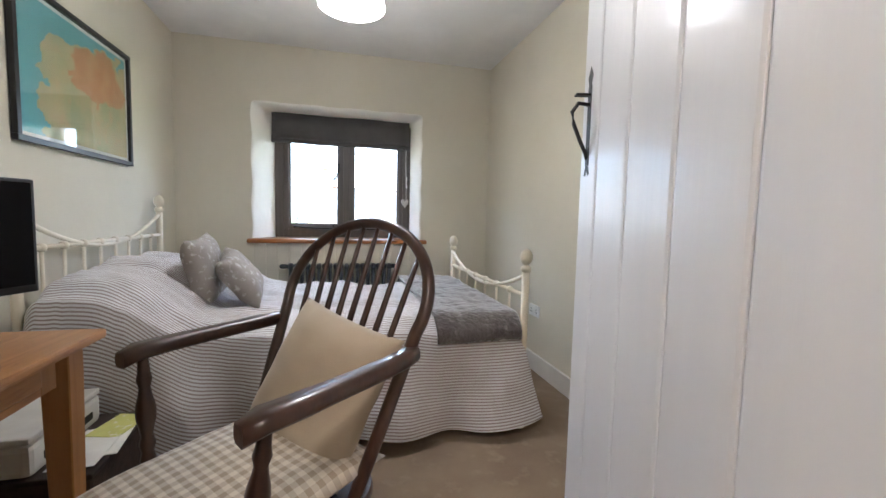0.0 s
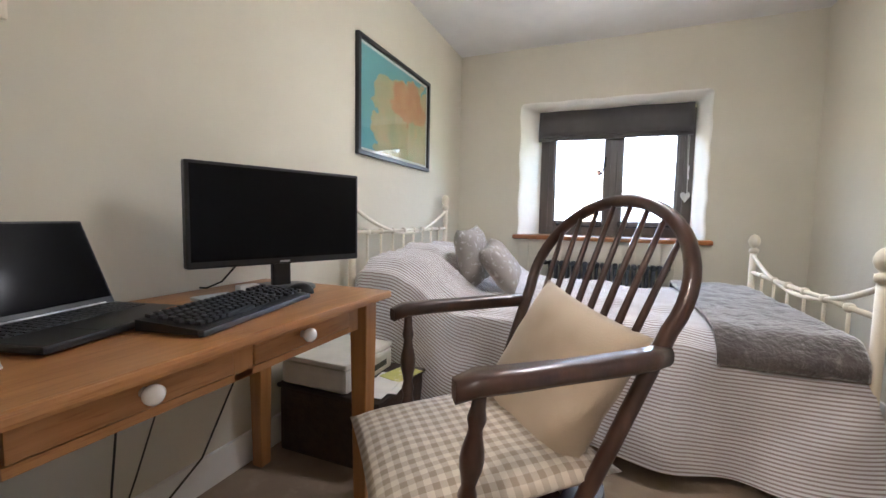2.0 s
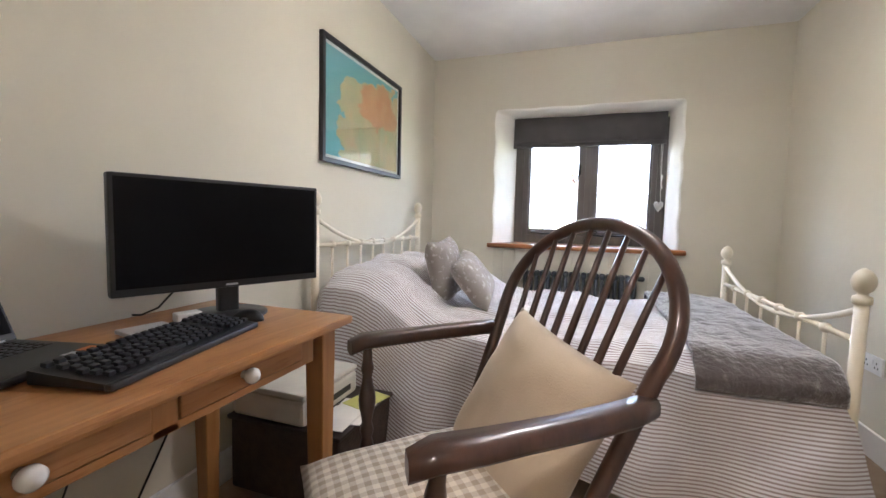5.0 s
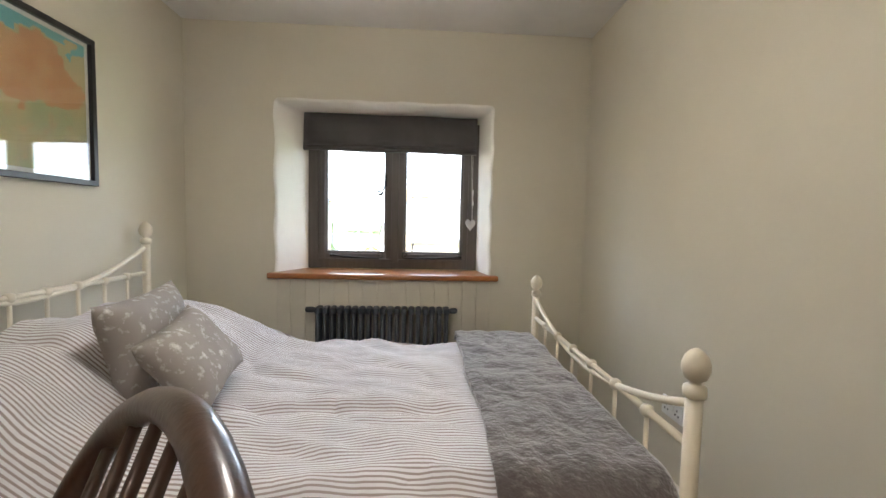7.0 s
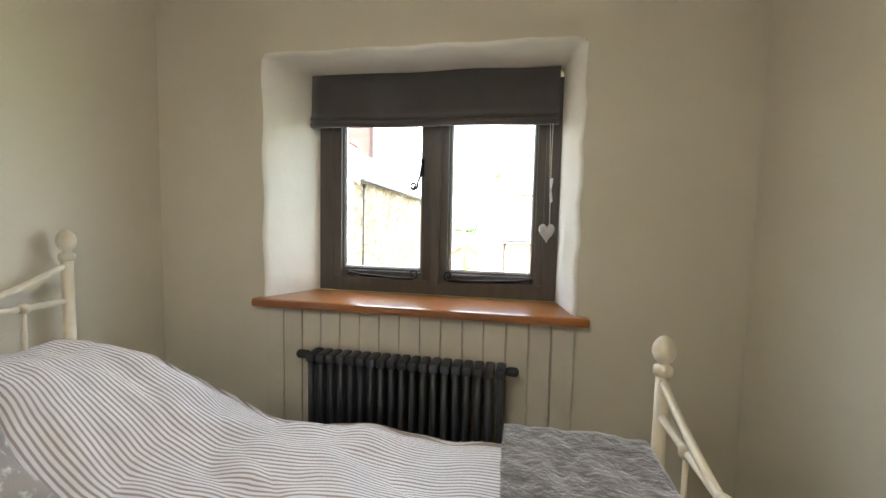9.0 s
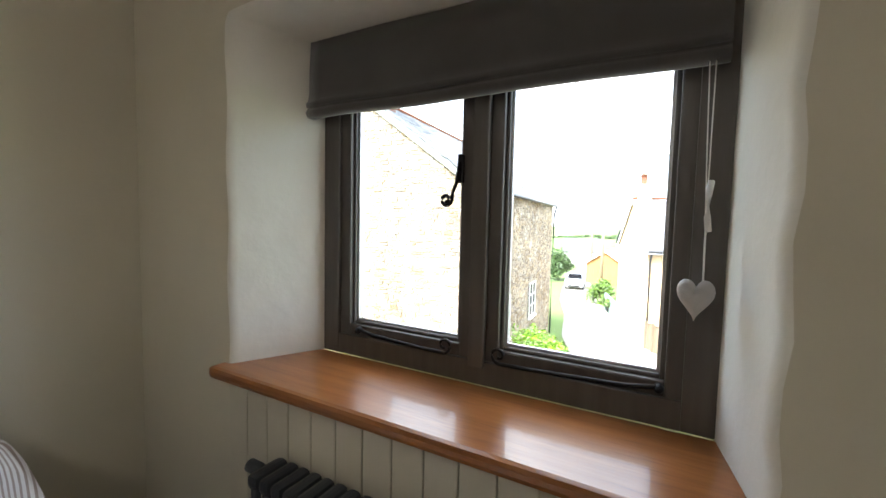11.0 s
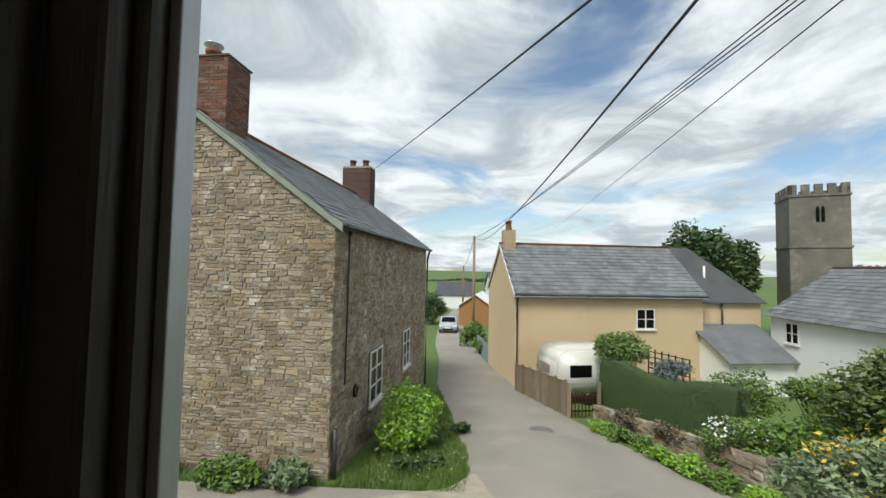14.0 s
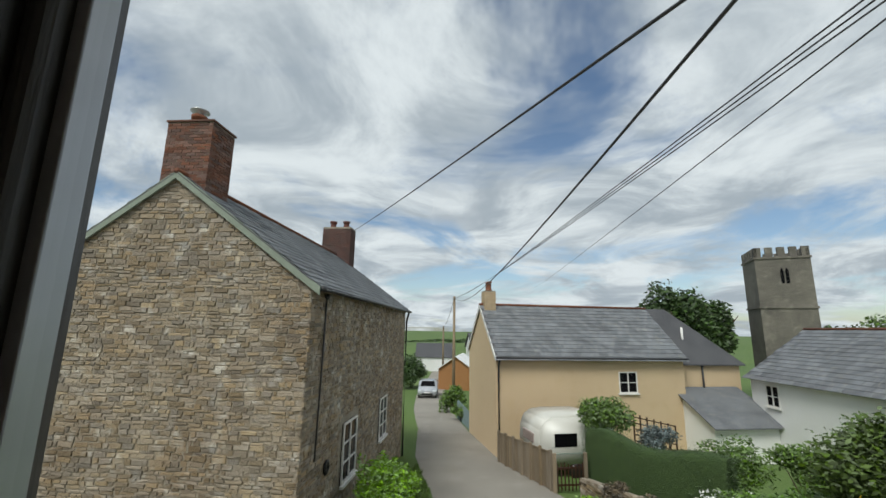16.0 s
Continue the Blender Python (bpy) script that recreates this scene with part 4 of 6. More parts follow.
bed_end(0.065, -1.872, -0.505, 1.185, 0.165, 0.95, 8)
bed_end(2.258, -1.893, -0.503, 0.922, 0.14, 0.72, 6)
for y in (-1.80, -0.53):
    part("side_rail", box(0.08, 2.25, y - 0.015, y + 0.015, 0.28, 0.36, 0.004), CREAM_METAL, bed)
mattress = tagged(part("mattress", box(0.10, 2.235, -1.84, -0.51, 0.36, 0.55, 0.05), PAPER), "white mattress under the bedding", "mattress")


def cloth(name, nu, nv, fn, material, parent=None, thick=0.0):
    """A sheet from fn(u, v) -> place; UV follows u, and the true length along v."""
    bm = bmesh.new()
    uvl = bm.loops.layers.uv.new("UVMap")
    vs, uv = [], []
    for i in range(nu + 1):
        row, ur, s, last = [], [], 0.0, None
        for j in range(nv + 1):
            p = Vector(fn(i / nu, j / nv))
            if last is not None:
                s += (p - last).length
            last = p
            row.append(bm.verts.new(p)); ur.append((p.x, s))
        vs.append(row); uv.append(ur)
    mid = nu // 2
    for i in range(nu):
        for j in range(nv):
            f = bm.faces.new((vs[i][j], vs[i + 1][j], vs[i + 1][j + 1], vs[i][j + 1]))
            f.smooth = True
            for lp, (a, b) in zip(f.loops, ((i, j), (i + 1, j), (i + 1, j + 1), (i, j + 1))):
                lp[uvl].uv = (uv[a][b][0], 0.35 * uv[a][b][1] + 0.65 * uv[mid][b][1])
    bmesh.ops.recalc_face_normals(bm, faces=bm.faces)
    ob = part(name, bm, material, parent)
    if thick:
        s = ob.modifiers.new("thickness", "SOLIDIFY"); s.thickness = thick; s.offset = 1
    return ob


def smoothstep(a, b, x):
    t = min(1, max(0, (x - a) / (b - a)))
    return t * t * (3 - 2 * t)


def bed_top(x, y):
    """Height of the bedding: pillows make a hump at the head, folds all over."""
    hump = 0.255 * smoothstep(1.0 - 0.26 * smoothstep(-0.65, -1.15, y), 0.32, x) * smoothstep(0.02, 0.16, x + 0.02) * (0.85 + 0.15 * math.cos((y + 1.2) * 3.1))
    z = 0.592 + hump
    f = smoothstep(1.9, 1.6, x)
    z += f * 0.030 * noise.noise(Vector((x * 2.2, y * 5.0, 1.0))) + f * 0.013 * noise.noise(Vector((x * 7.0 + y * 5, y * 13, 4.0)))
    z += f * 0.026 * (abs(noise.noise(Vector((x * 2.2 + 3 * y, y * 3.4 - x * 1.2, 9.0)))) ** 0.6)
    z -= f * 0.018 * math.exp(-((y + 1.42) / 0.03) ** 2)
    return z


def duvet_fn(u, v):
    x = 0.10 + 2.135 * u
    # v: far drop, top, front drop
    if v < 0.12:
        t = v / 0.12
        y, z = -0.455 - 0.02 * t, 0.34 + (bed_top(x, -0.5) - 0.03 - 0.34) * t
    elif v < 0.66:
        t = (v - 0.12) / 0.54
        y = -0.475 - t * 1.40
        z = bed_top(x, y) - 0.05 * smoothstep(0.08, 0.0, t) - 0.05 * smoothstep(0.92, 1.0, t)
    else:
        t = (v - 0.66) / 0.34
        top = bed_top(x, -1.875) - 0.05
        hem = 0.07 + 0.10 * smoothstep(0.5, 0.15, x) + 0.015 * math.sin(x * 6)
        y = -1.885 - 0.10 * t ** 0.8 - t * 0.045 * math.sin(x * 13 + 1.5 * noise.noise(Vector((x * 2, t, 0)))) * smoothstep(0.0, 0.5, t) - 0.03 * t * noise.noise(Vector((x * 5 + 2 * t, t * 2, 3)))
        y -= 0.05 * smoothstep(0.9, 0.4, x) * t
        z = top + (hem - top) * t
        x += 0.10 * t * smoothstep(1.9, 2.235, x) + 0.04 * t * math.sin(x * 4)
    return x, y, z


tagged(cloth("duvet", 170, 190, duvet_fn, DUVET), "white duvet with fine brown stripes, rumpled over the bed", "bedding")


def throw_fn(u, v):
    x = 1.785 + 0.445 * u
    y = -0.44 - 1.47 * v
    if v < 0.93:
        z = bed_top(x, y) + 0.020
        if v < 0.03:
            z -= 0.05 * (1 - v / 0.03)
    else:
        t = (v - 0.93) / 0.07
        y = -0.44 - 1.47 * 0.93 - 0.095 * min(1, t * 1.4) - 0.012
        z = bed_top(x, -1.85) + 0.020 - 0.115 * t ** 1.6
    z += 0.012 * noise.noise(Vector((x * 9, y * 7, 2))) + 0.006 * noise.noise(Vector((x * 22, y * 20, 5)))
    x += 0.018 * noise.noise(Vector((u * 2, y * 3, 7)))
    return x, y, z


tagged(cloth("throw_blanket", 50, 130, throw_fn, THROW, thick=0.018), "grey plush fleece throw laid across the foot of the bed", "blanket")


def pillow(w, h, t, material, pinch=0.10, scale_uv=1.0):
    """A stuffed cushion in the local x-z plane, with pinched corners and a seam."""
    bm = bmesh.new()
    uvl = bm.loops.layers.uv.new("UVMap")
    n = 26
    grids = []
    for side in (1, -1):
        g = []
        for i in range(n + 1):
            row = []
            for j in range(n + 1):
                a, b = 2 * i / n - 1, 2 * j / n - 1
                e = (1 - a ** 4) * (1 - b ** 4)
                x = a * w / 2 * (1 - pinch * (1 - b * b)) if abs(a) > 0 else 0
                z = b * h / 2 * (1 - pinch * (1 - a * a))
                y = side * t / 2 * max(0, e) ** 0.55 + 0.006 * noise.noise(Vector((a * 3, b * 3, side * 5.0 + w)))* (e > 0)
                if side == -1 and (i in (0, n) or j in (0, n)):
                    row.append(grids[0][i][j])
                else:
                    row.append(bm.verts.new((x, y, z)))
            g.append(row)
        grids.append(g)
    for g in grids:
        for i in range(n):
            for j in range(n):
                try:
                    f = bm.faces.new((g[i][j], g[i + 1][j], g[i + 1][j + 1], g[i][j + 1]))
                except ValueError:
                    continue
                f.smooth = True
                for lp, (a, b) in zip(f.loops, ((i, j), (i + 1, j), (i + 1, j + 1), (i, j + 1))):
                    lp[uvl].uv = (a / n * w * scale_uv, b / n * h * scale_uv)
    bmesh.ops.recalc_face_normals(bm, faces=bm.faces)
    return bm


p1 = tagged(part("cushion", pillow(0.46, 0.38, 0.15, LEAF_FABRIC), LEAF_FABRIC), "grey cushion with small white leaf sprigs on the bed", "cushion", "cushions on the bed")
p1.matrix_world = pose(0.575, -1.27, 0.80, -14, 0, 92) @ pose(0, 0, 0, 0, -3, 0)
p2 = tagged(part("cushion", pillow(0.42, 0.32, 0.14, LEAF_FABRIC), LEAF_FABRIC), "smaller grey sprigged cushion leaning on another cushion", "cushion", "cushions on the bed")
p2.matrix_world = pose(0.775, -1.35, 0.765, -38, 0, 92) @ pose(0, 0, 0, 0, -9, 0)

# ---- Windsor chair ----
chair = thing("windsor_armchair", "dark wooden hoop-back Windsor armchair", "chair", pose(1.086, -2.794, 0, 0, 0, -50.1))
SEAT = 0.435
bm = bmesh.new()
n = 40
prof = []
for i in range(n):
    a = 2 * math.pi * i / n
    c_, s_ = math.cos(a), math.sin(a)
    prof.append((0.265 * math.copysign(abs(c_) ** 0.62, c_), 0.02 + 0.25 * math.copysign(abs(s_) ** 0.62, s_)))
lo_ = [bm.verts.new((x * 0.94, y * 0.94, SEAT - 0.045)) for x, y in prof]
md_ = [bm.verts.new((x, y, SEAT - 0.02)) for x, y in prof]
up_ = [bm.verts.new((x * 0.985, y * 0.985, SEAT)) for x, y in prof]
for a, b in ((lo_, md_), (md_, up_)):
    for i in range(n):
        bm.faces.new((a[i], a[(i + 1) % n], b[(i + 1) % n], b[i])).smooth = True
bm.faces.new(lo_[::-1]); bm.faces.new(up_)
part("seat", bm, DARK_WOOD, chair)


def turned(a, b, radii):
    """A turned leg or post from a to b with the given radii along it."""
    a, b = Vector(a), Vector(b)
    return tube([a.lerp(b, i / (len(radii) - 1)) for i in range(len(radii))], 0.02, 14, radii)


LEG = [0.014, 0.018, 0.021, 0.022, 0.016, 0.024, 0.024, 0.017, 0.021, 0.024, 0.022, 0.017, 0.013]
for sx in (-1, 1):
    for sy in (-1, 1):
        part("leg", turned((sx * 0.27, 0.02 + sy * 0.25, 0.0), (sx * 0.19, 0.02 + sy * 0.17, SEAT - 0.03), LEG), DARK_WOOD, chair)
    part("stretcher", turned((sx * 0.24, -0.19, 0.17), (sx * 0.24, 0.22, 0.17), [0.01, 0.014, 0.018, 0.021, 0.018, 0.014, 0.01]), DARK_WOOD, chair)
part("stretcher", turned((-0.24, 0.02, 0.17), (0.24, 0.02, 0.17), [0.01, 0.014, 0.018, 0.021, 0.018, 0.014, 0.01]), DARK_WOOD, chair)


def hoop(a):
    """Point on the back hoop, a from 0 (one foot) to 1 (the other)."""
    ang = math.pi * (1.09 - 1.18 * a)
    hx = 0.294 * math.cos(ang)
    hz = 0.88 + 0.218 * math.sin(ang)
    return hx, hz


def back_y(z):
    return 0.14 + (z - SEAT) * 0.42


pts = []
for i in range(9):
    t = i / 8
    x0, z0 = hoop(0)
    pts.append((-0.225 + (x0 + 0.225) * t ** 0.9, SEAT - 0.03 + (z0 - SEAT + 0.03) * t))
for i in range(1, 30):
    pts.append(hoop(i / 30))
for i in range(9):
    t = 1 - i / 8
    x0, z0 = hoop(1)
    pts.append((0.225 + (x0 - 0.225) * t ** 0.9, SEAT - 0.03 + (z0 - SEAT + 0.03) * t))
bm = tube([(x, back_y(z), z) for x, z in pts], 0.0175, 12)
part("hoop", bm, DARK_WOOD, chair)
for i in range(8):
    f = (i - 3.5) / 3.5
    xb, xt = 0.15 * f, 0.225 * f
    zt = 0.88 + 0.218 * math.sqrt(max(0, 1 - (xt / 0.294) ** 2)) - 0.005
    rr = [0.0075, 0.008, 0.009, 0.010, 0.009, 0.008, 0.0065]
    part("spindle", tube([Vector((xb, 0.145, SEAT - 0.01)).lerp(Vector((xt, back_y(zt), zt)), k / 6) for k in range(7)], 0.008, 8, rr), DARK_WOOD, chair)
for sx in (-1, 1):
    path = [(sx * 0.284, -0.17), (sx * 0.290, -0.13), (sx * 0.296, -0.06), (sx * 0.298, 0.02), (sx * 0.300, 0.10), (sx * 0.300, 0.17), (sx * 0.298, 0.23), (sx * 0.290, 0.285)]
    bm = bmesh.new()
    rings = []
    for i, (px, py) in enumerate(path):
        wd = (0.022, 0.034, 0.031, 0.026, 0.025, 0.026, 0.026, 0.020)[i]
        zt = 0.775 - 0.012 * (i == 0) + 0.002 * i
        dx = path[min(i + 1, 7)][0] - path[max(i - 1, 0)][0]; dy = path[min(i + 1, 7)][1] - path[max(i - 1, 0)][1]
        L_ = math.hypot(dx, dy); nx, ny = -dy / L_, dx / L_
        rings.append([bm.verts.new((px + nx * wd * c1, py + ny * wd * c1, zt + c2)) for c1, c2 in ((-0.75, 0.0), (0.75, 0.0), (1, -0.010), (1, -0.026), (0.7, -0.036), (-0.7, -0.036), (-1, -0.026), (-1, -0.010))])
    for a, b in zip(rings, rings[1:]):
        for k2 in range(8):
            bm.faces.new((a[k2], a[(k2 + 1) % 8], b[(k2 + 1) % 8], b[k2])).smooth = True
    bm.faces.new(rings[0]); bm.faces.new(rings[-1])
    bmesh.ops.recalc_face_normals(bm, faces=bm.faces)
    part("arm", bm, DARK_WOOD, chair)
    part("arm_post", turned((sx * 0.235, -0.13, SEAT - 0.01), (sx * 0.285, -0.12, 0.745), [0.013, 0.019, 0.014, 0.019, 0.014, 0.019, 0.0135, 0.017, 0.022, 0.0235, 0.021, 0.016, 0.013, 0.018, 0.014, 0.013, 0.012]), DARK_WOOD, chair)

MC = chair.matrix_world
sc_ = tagged(part("seat_cushion", pillow(0.48, 0.54, 0.085, GINGHAM, 0.03), GINGHAM), "oatmeal gingham seat pad on the armchair", "cushion")
sc_.matrix_world = MC @ pose(0, -0.03, SEAT + 0.045, -86, 0, 0)
bc = tagged(part("back_cushion", pillow(0.40, 0.40, 0.12, CUSHION, 0.06), CUSHION), "plain cream square cushion leaning in the armchair", "cushion")
bc.matrix_world = MC @ pose(0.025, 0.20, SEAT + 0.215, -26, 10, 2)

# ---- desk ----
desk = thing("pine_desk", "honey pine desk with two drawers and tapered legs", "desk")
DY0, DY1 = -3.60, -2.44
part("desktop", box(0.02, 0.635, DY0, DY1, 0.742, 0.77, 0.009), PINE, desk)
for y0, y1 in ((DY0 + 0.03, -3.485), (-3.095, -3.04), (-2.65, -2.595)):
    part("front_rail", box(0.568, 0.590, y0, y1, 0.655, 0.742, 0.002), PINE_V, desk)
part("front_rail", box(0.568, 0.590, -3.485, -2.65, 0.655, 0.674, 0.002), PINE, desk)
part("back_apron", box(0.045, 0.067, DY0 + 0.05, DY1 - 0.07, 0.64, 0.742), PINE, desk)
for y in (DY0 + 0.05, DY1 - 0.075):
    part("side_apron", box(0.07, 0.57, y - 0.011, y + 0.011, 0.64, 0.742), PINE, desk)
for x in (0.07, 0.565):
    for y in (DY0 + 0.055, DY1 - 0.085):
        a, b = 0.034, 0.025
        bm = bmesh.new()
        q = [bm.verts.new((x + sx * b, y + sy * b, 0)) for sx, sy in ((-1, -1), (1, -1), (1, 1), (-1, 1))]
        r_ = [bm.verts.new((x + sx * a, y + sy * a, 0.64)) for sx, sy in ((-1, -1), (1, -1), (1, 1), (-1, 1))]
        s_ = [bm.verts.new((x + sx * a, y + sy * a, 0.742)) for sx, sy in ((-1, -1), (1, -1), (1, 1), (-1, 1))]
        bm.faces.new(q[::-1]); bm.faces.new(s_)
        for lo2, hi2 in ((q, r_), (r_, s_)):
            for i in range(4):
                bm.faces.new((lo2[i], lo2[(i + 1) % 4], hi2[(i + 1) % 4], hi2[i]))
        bmesh.ops.bevel(bm, geom=list(bm.edges), offset=0.003, segments=1, affect="EDGES")
        part("leg", bm, PINE_V, desk)
for y0, y1, ky in ((-3.482, -3.098, -3.293), (-3.037, -2.653, -2.873)):
    dr = part("drawer", box(0.20, 0.594, y0, y1, 0.677, 0.739, 0.003), PINE, desk)
    part("knob", lathe([(0.010, 0), (0.010, 0.010), (0.0155, 0.016), (0.0195, 0.026), (0.0185, 0.036), (0.011, 0.043), (0.001, 0.045)], pose(0.593, ky, 0.712, 0, 90, 0), 20), CERAMIC, dr, "white porcelain knob")

TOP = 0.771
# monitor
mon = thing("monitor", "black widescreen monitor switched off on the desk", "monitor", pose(0.275, -2.61, TOP, 0, 0, 68))
bm = box(-0.31, 0.31, -0.02, 0.02, 0.095, 0.435, 0.006)
part("housing", bm, BLACK_PLASTIC, mon)
part("screen", box(-0.298, 0.298, -0.0225, -0.0195, 0.118, 0.424), SCREEN, mon)
part("maker_mark", box(-0.018, 0.018, -0.0225, -0.02, 0.102, 0.108), SILVER, mon)
part("neck", box(-0.032, 0.032, 0.0, 0.035, 0.01, 0.16, 0.008), BLACK_PLASTIC, mon)
part("base", lathe([(0.115, 0), (0.12, 0.003), (0.118, 0.010), (0.03, 0.016)], Matrix.Translation((0, 0.01, 0)), 36), BLACK_PLASTIC, mon)
tagged(part("monitor_cable", tube([(0.17, -2.62, 0.93), (0.13, -2.68, 0.86), (0.10, -2.72, 0.80), (0.05, -2.74, 0.776), (0.026, -2.75, 0.776)], 0.0035, 6), BLACK_PLASTIC), "black cable hanging behind the monitor", "cable")

# keyboard
kb = thing("keyboard", "black wired keyboard on the pine desk", "keyboard", pose(0.425, -2.94, TOP, 0, 0, 102))
part("tray", prism([Vector((-0.235, -0.08, 0.004)), Vector((-0.235, 0.08, 0.004)), Vector((-0.235, 0.08, 0.03)), Vector((-0.235, -0.08, 0.016))], (0.47, 0, 0)), BLACK_PLASTIC, kb)
part("palm_edge", box(-0.235, 0.235, -0.095, -0.078, 0.0, 0.016, 0.005), BLACK_PLASTIC, kb)
key = box(-0.0075, 0.0075, -0.0075, 0.0075, 0, 0.009, 0.002)
key_me = mesh_of("key", key, KEYCAP)
for r in range(6):
    for c in range(20):
        if c == 15 or (r == 5 and 4 <= c <= 8):
            continue
        k_ = new("key", key_me)
        k_.parent = kb
        yy = 0.064 - r * 0.0235 - (0.006 if r else 0)
        k_.matrix_basis = pose(-0.212 + c * 0.0222 + 0.004 * (r % 3), yy, 0.022 + (yy + 0.08) * 0.0875 - 0.004, 5)
part("space_bar", box(-0.12, -0.015, -0.066, -0.051, 0.016, 0.027, 0.002), KEYCAP, kb)

mouse = tagged(part("computer_mouse", bmesh.new(), BLACK_PLASTIC), "black computer mouse beside the keyboard", "mouse")
bm = bmesh.new()
bmesh.ops.create_uvsphere(bm, u_segments=24, v_segments=14, radius=1)
for v in bm.verts:
    v.co = Vector((v.co.x * 0.030, v.co.y * 0.055, max(0, v.co.z) * 0.034 * (1 - 0.2 * v.co.y)))
smooth(bm); bm.to_mesh(mouse.data); bm.free()
mouse.matrix_world = pose(0.375, -2.635, TOP, 0, 0, 95)

# laptop
lap = thing("laptop", "open black laptop with a dark screen on the desk", "laptop", pose(0.255, -3.21, TOP, 0, 0, 104))
part("base", box(-0.185, 0.185, -0.125, 0.125, 0.003, 0.021, 0.006), BLACK_PLASTIC, lap)
lid_m = Matrix.Translation((0, 0.122, 0.018)) @ pose(0, 0, 0, -24, 0, 0)
bm = box(-0.185, 0.185, -0.004, 0.004, 0.0, 0.245, 0.003); bm.transform(lid_m)
part("lid", bm, BLACK_PLASTIC, lap)
bm = box(-0.178, 0.178, -0.0058, -0.0035, 0.018, 0.238); bm.transform(lid_m)
part("screen", bm, SCREEN, lap)
part("hinge", tube([(-0.16, 0.124, 0.02), (0.16, 0.124, 0.02)], 0.006, 8), SILVER, lap)
lk = mesh_of("key", box(-0.0072, 0.0072, -0.0068, 0.0068, 0, 0.0022, 0.0006), KEYCAP)
for r in range(6):
    for c in range(17):
        k_ = new("key", lk)
        k_.parent = lap
        k_.matrix_basis = pose(-0.155 + c * 0.0192 + 0.003 * (r % 2), 0.098 - r * 0.0182, 0.0212)
part("touchpad", box(-0.07, 0.035, -0.113, -0.033, 0.021, 0.0216), BLACK_PLASTIC, lap)
part("sticker", box(0.13, 0.165, -0.115, -0.09, 0.021, 0.0215), mat("orange_sticker", (0.55, 0.16, 0.04), scale=40, rough=0.5, bump=0), lap)
part("sticker", box(0.095, 0.122, -0.115, -0.092, 0.021, 0.0215), SILVER, lap)

# small desk items
tagged(part("external_drive", box(-0.06, 0.06, -0.045, 0.045, 0, 0.012, 0.004), SILVER), "flat silver drive lying on the desk", "drive").matrix_world = pose(0.235, -2.85, TOP, 0, 0, 80)
tagged(part("adaptor_box", box(-0.035, 0.035, -0.025, 0.025, 0, 0.028, 0.006), WHITE_PLASTIC), "small grey-white adaptor beside the monitor stand", "adaptor").matrix_world = pose(0.225, -2.72, TOP, 0, 0, 70)
tagged(part("note_card", box(-0.05, 0.05, -0.035, 0.035, 0, 0.002), PAPER), "pale card lying on the desk by the keyboard", "card").matrix_world = pose(0.33, -3.02, TOP, 0, 0, 62)
tagged(part("charging_cable", tube([(0.155, -3.45, 0.776), (0.25, -3.43, 0.775), (0.36, -3.40, 0.775), (0.43, -3.42, 0.775), (0.46, -3.47, 0.775), (0.42, -3.53, 0.775), (0.30, -3.57, 0.775)], 0.0032, 8), WHITE_PLASTIC), "white charging cable curled on the desk", "cable")
for y, sway, r_, m_ in ((-3.05, 0.05, 0.0035, BLACK_PLASTIC), (-2.95, 0.16, 0.003, BLACK_PLASTIC), (-3.38, 0.04, 0.004, WHITE_PLASTIC), (-3.47, 0.03, 0.0035, BLACK_PLASTIC)):
    tagged(part("hanging_cable", tube([(0.03, y, 0.76), (0.04, y + sway * 0.4, 0.5), (0.05, y - sway * 0.3, 0.22), (0.09, y - sway, 0.03), (0.13, y - sway * 1.8, 0.006)], r_, 6), m_), "thin cable hanging down behind the desk", "cable", "cables behind the desk")
tagged(part("hanging_cable", tube([(0.03, -2.60, 0.76), (0.05, -2.62, 0.42), (0.08, -2.80, 0.18), (0.10, -3.05, 0.05), (0.09, -3.25, 0.008)], 0.004, 6), BLACK_PLASTIC), "thin cable hanging down behind the desk", "cable", "cables behind the desk")

# storage beside the desk
crate = thing("storage_box", "dark brown woven storage box on the carpet", "box")
part("box_body", box(0.06, 0.56, -2.41, -1.99, 0.002, 0.29, 0.012), mat("dark_brown_weave", (0.03, 0.018, 0.013), (0.05, 0.03, 0.02), scale=30, rough=0.7, bump=0.8, fine=90), crate)
part("rim", box(0.05, 0.57, -2.42, -1.98, 0.288, 0.306, 0.006), mat("dark_brown_rim", (0.025, 0.015, 0.011), scale=20, rough=0.6), crate)
prn = thing("printer", "off-white inkjet printer on the storage box", "printer", pose(0.24, -2.22, 0.308, 0, 0, 0))
PRN = mat("off_white_printer_plastic", (0.62, 0.60, 0.55), scale=10, rough=0.45, bump=0.05)
part("printer_body", box(-0.17, 0.17, -0.19, 0.19, 0, 0.10, 0.018), PRN, prn)
part("scanner_lid", box(-0.17, 0.17, -0.19, 0.19, 0.103, 0.125, 0.008), PRN, prn)
part("paper_slot", box(0.168, 0.173, -0.13, 0.13, 0.03, 0.055), BLACK_PLASTIC, prn)
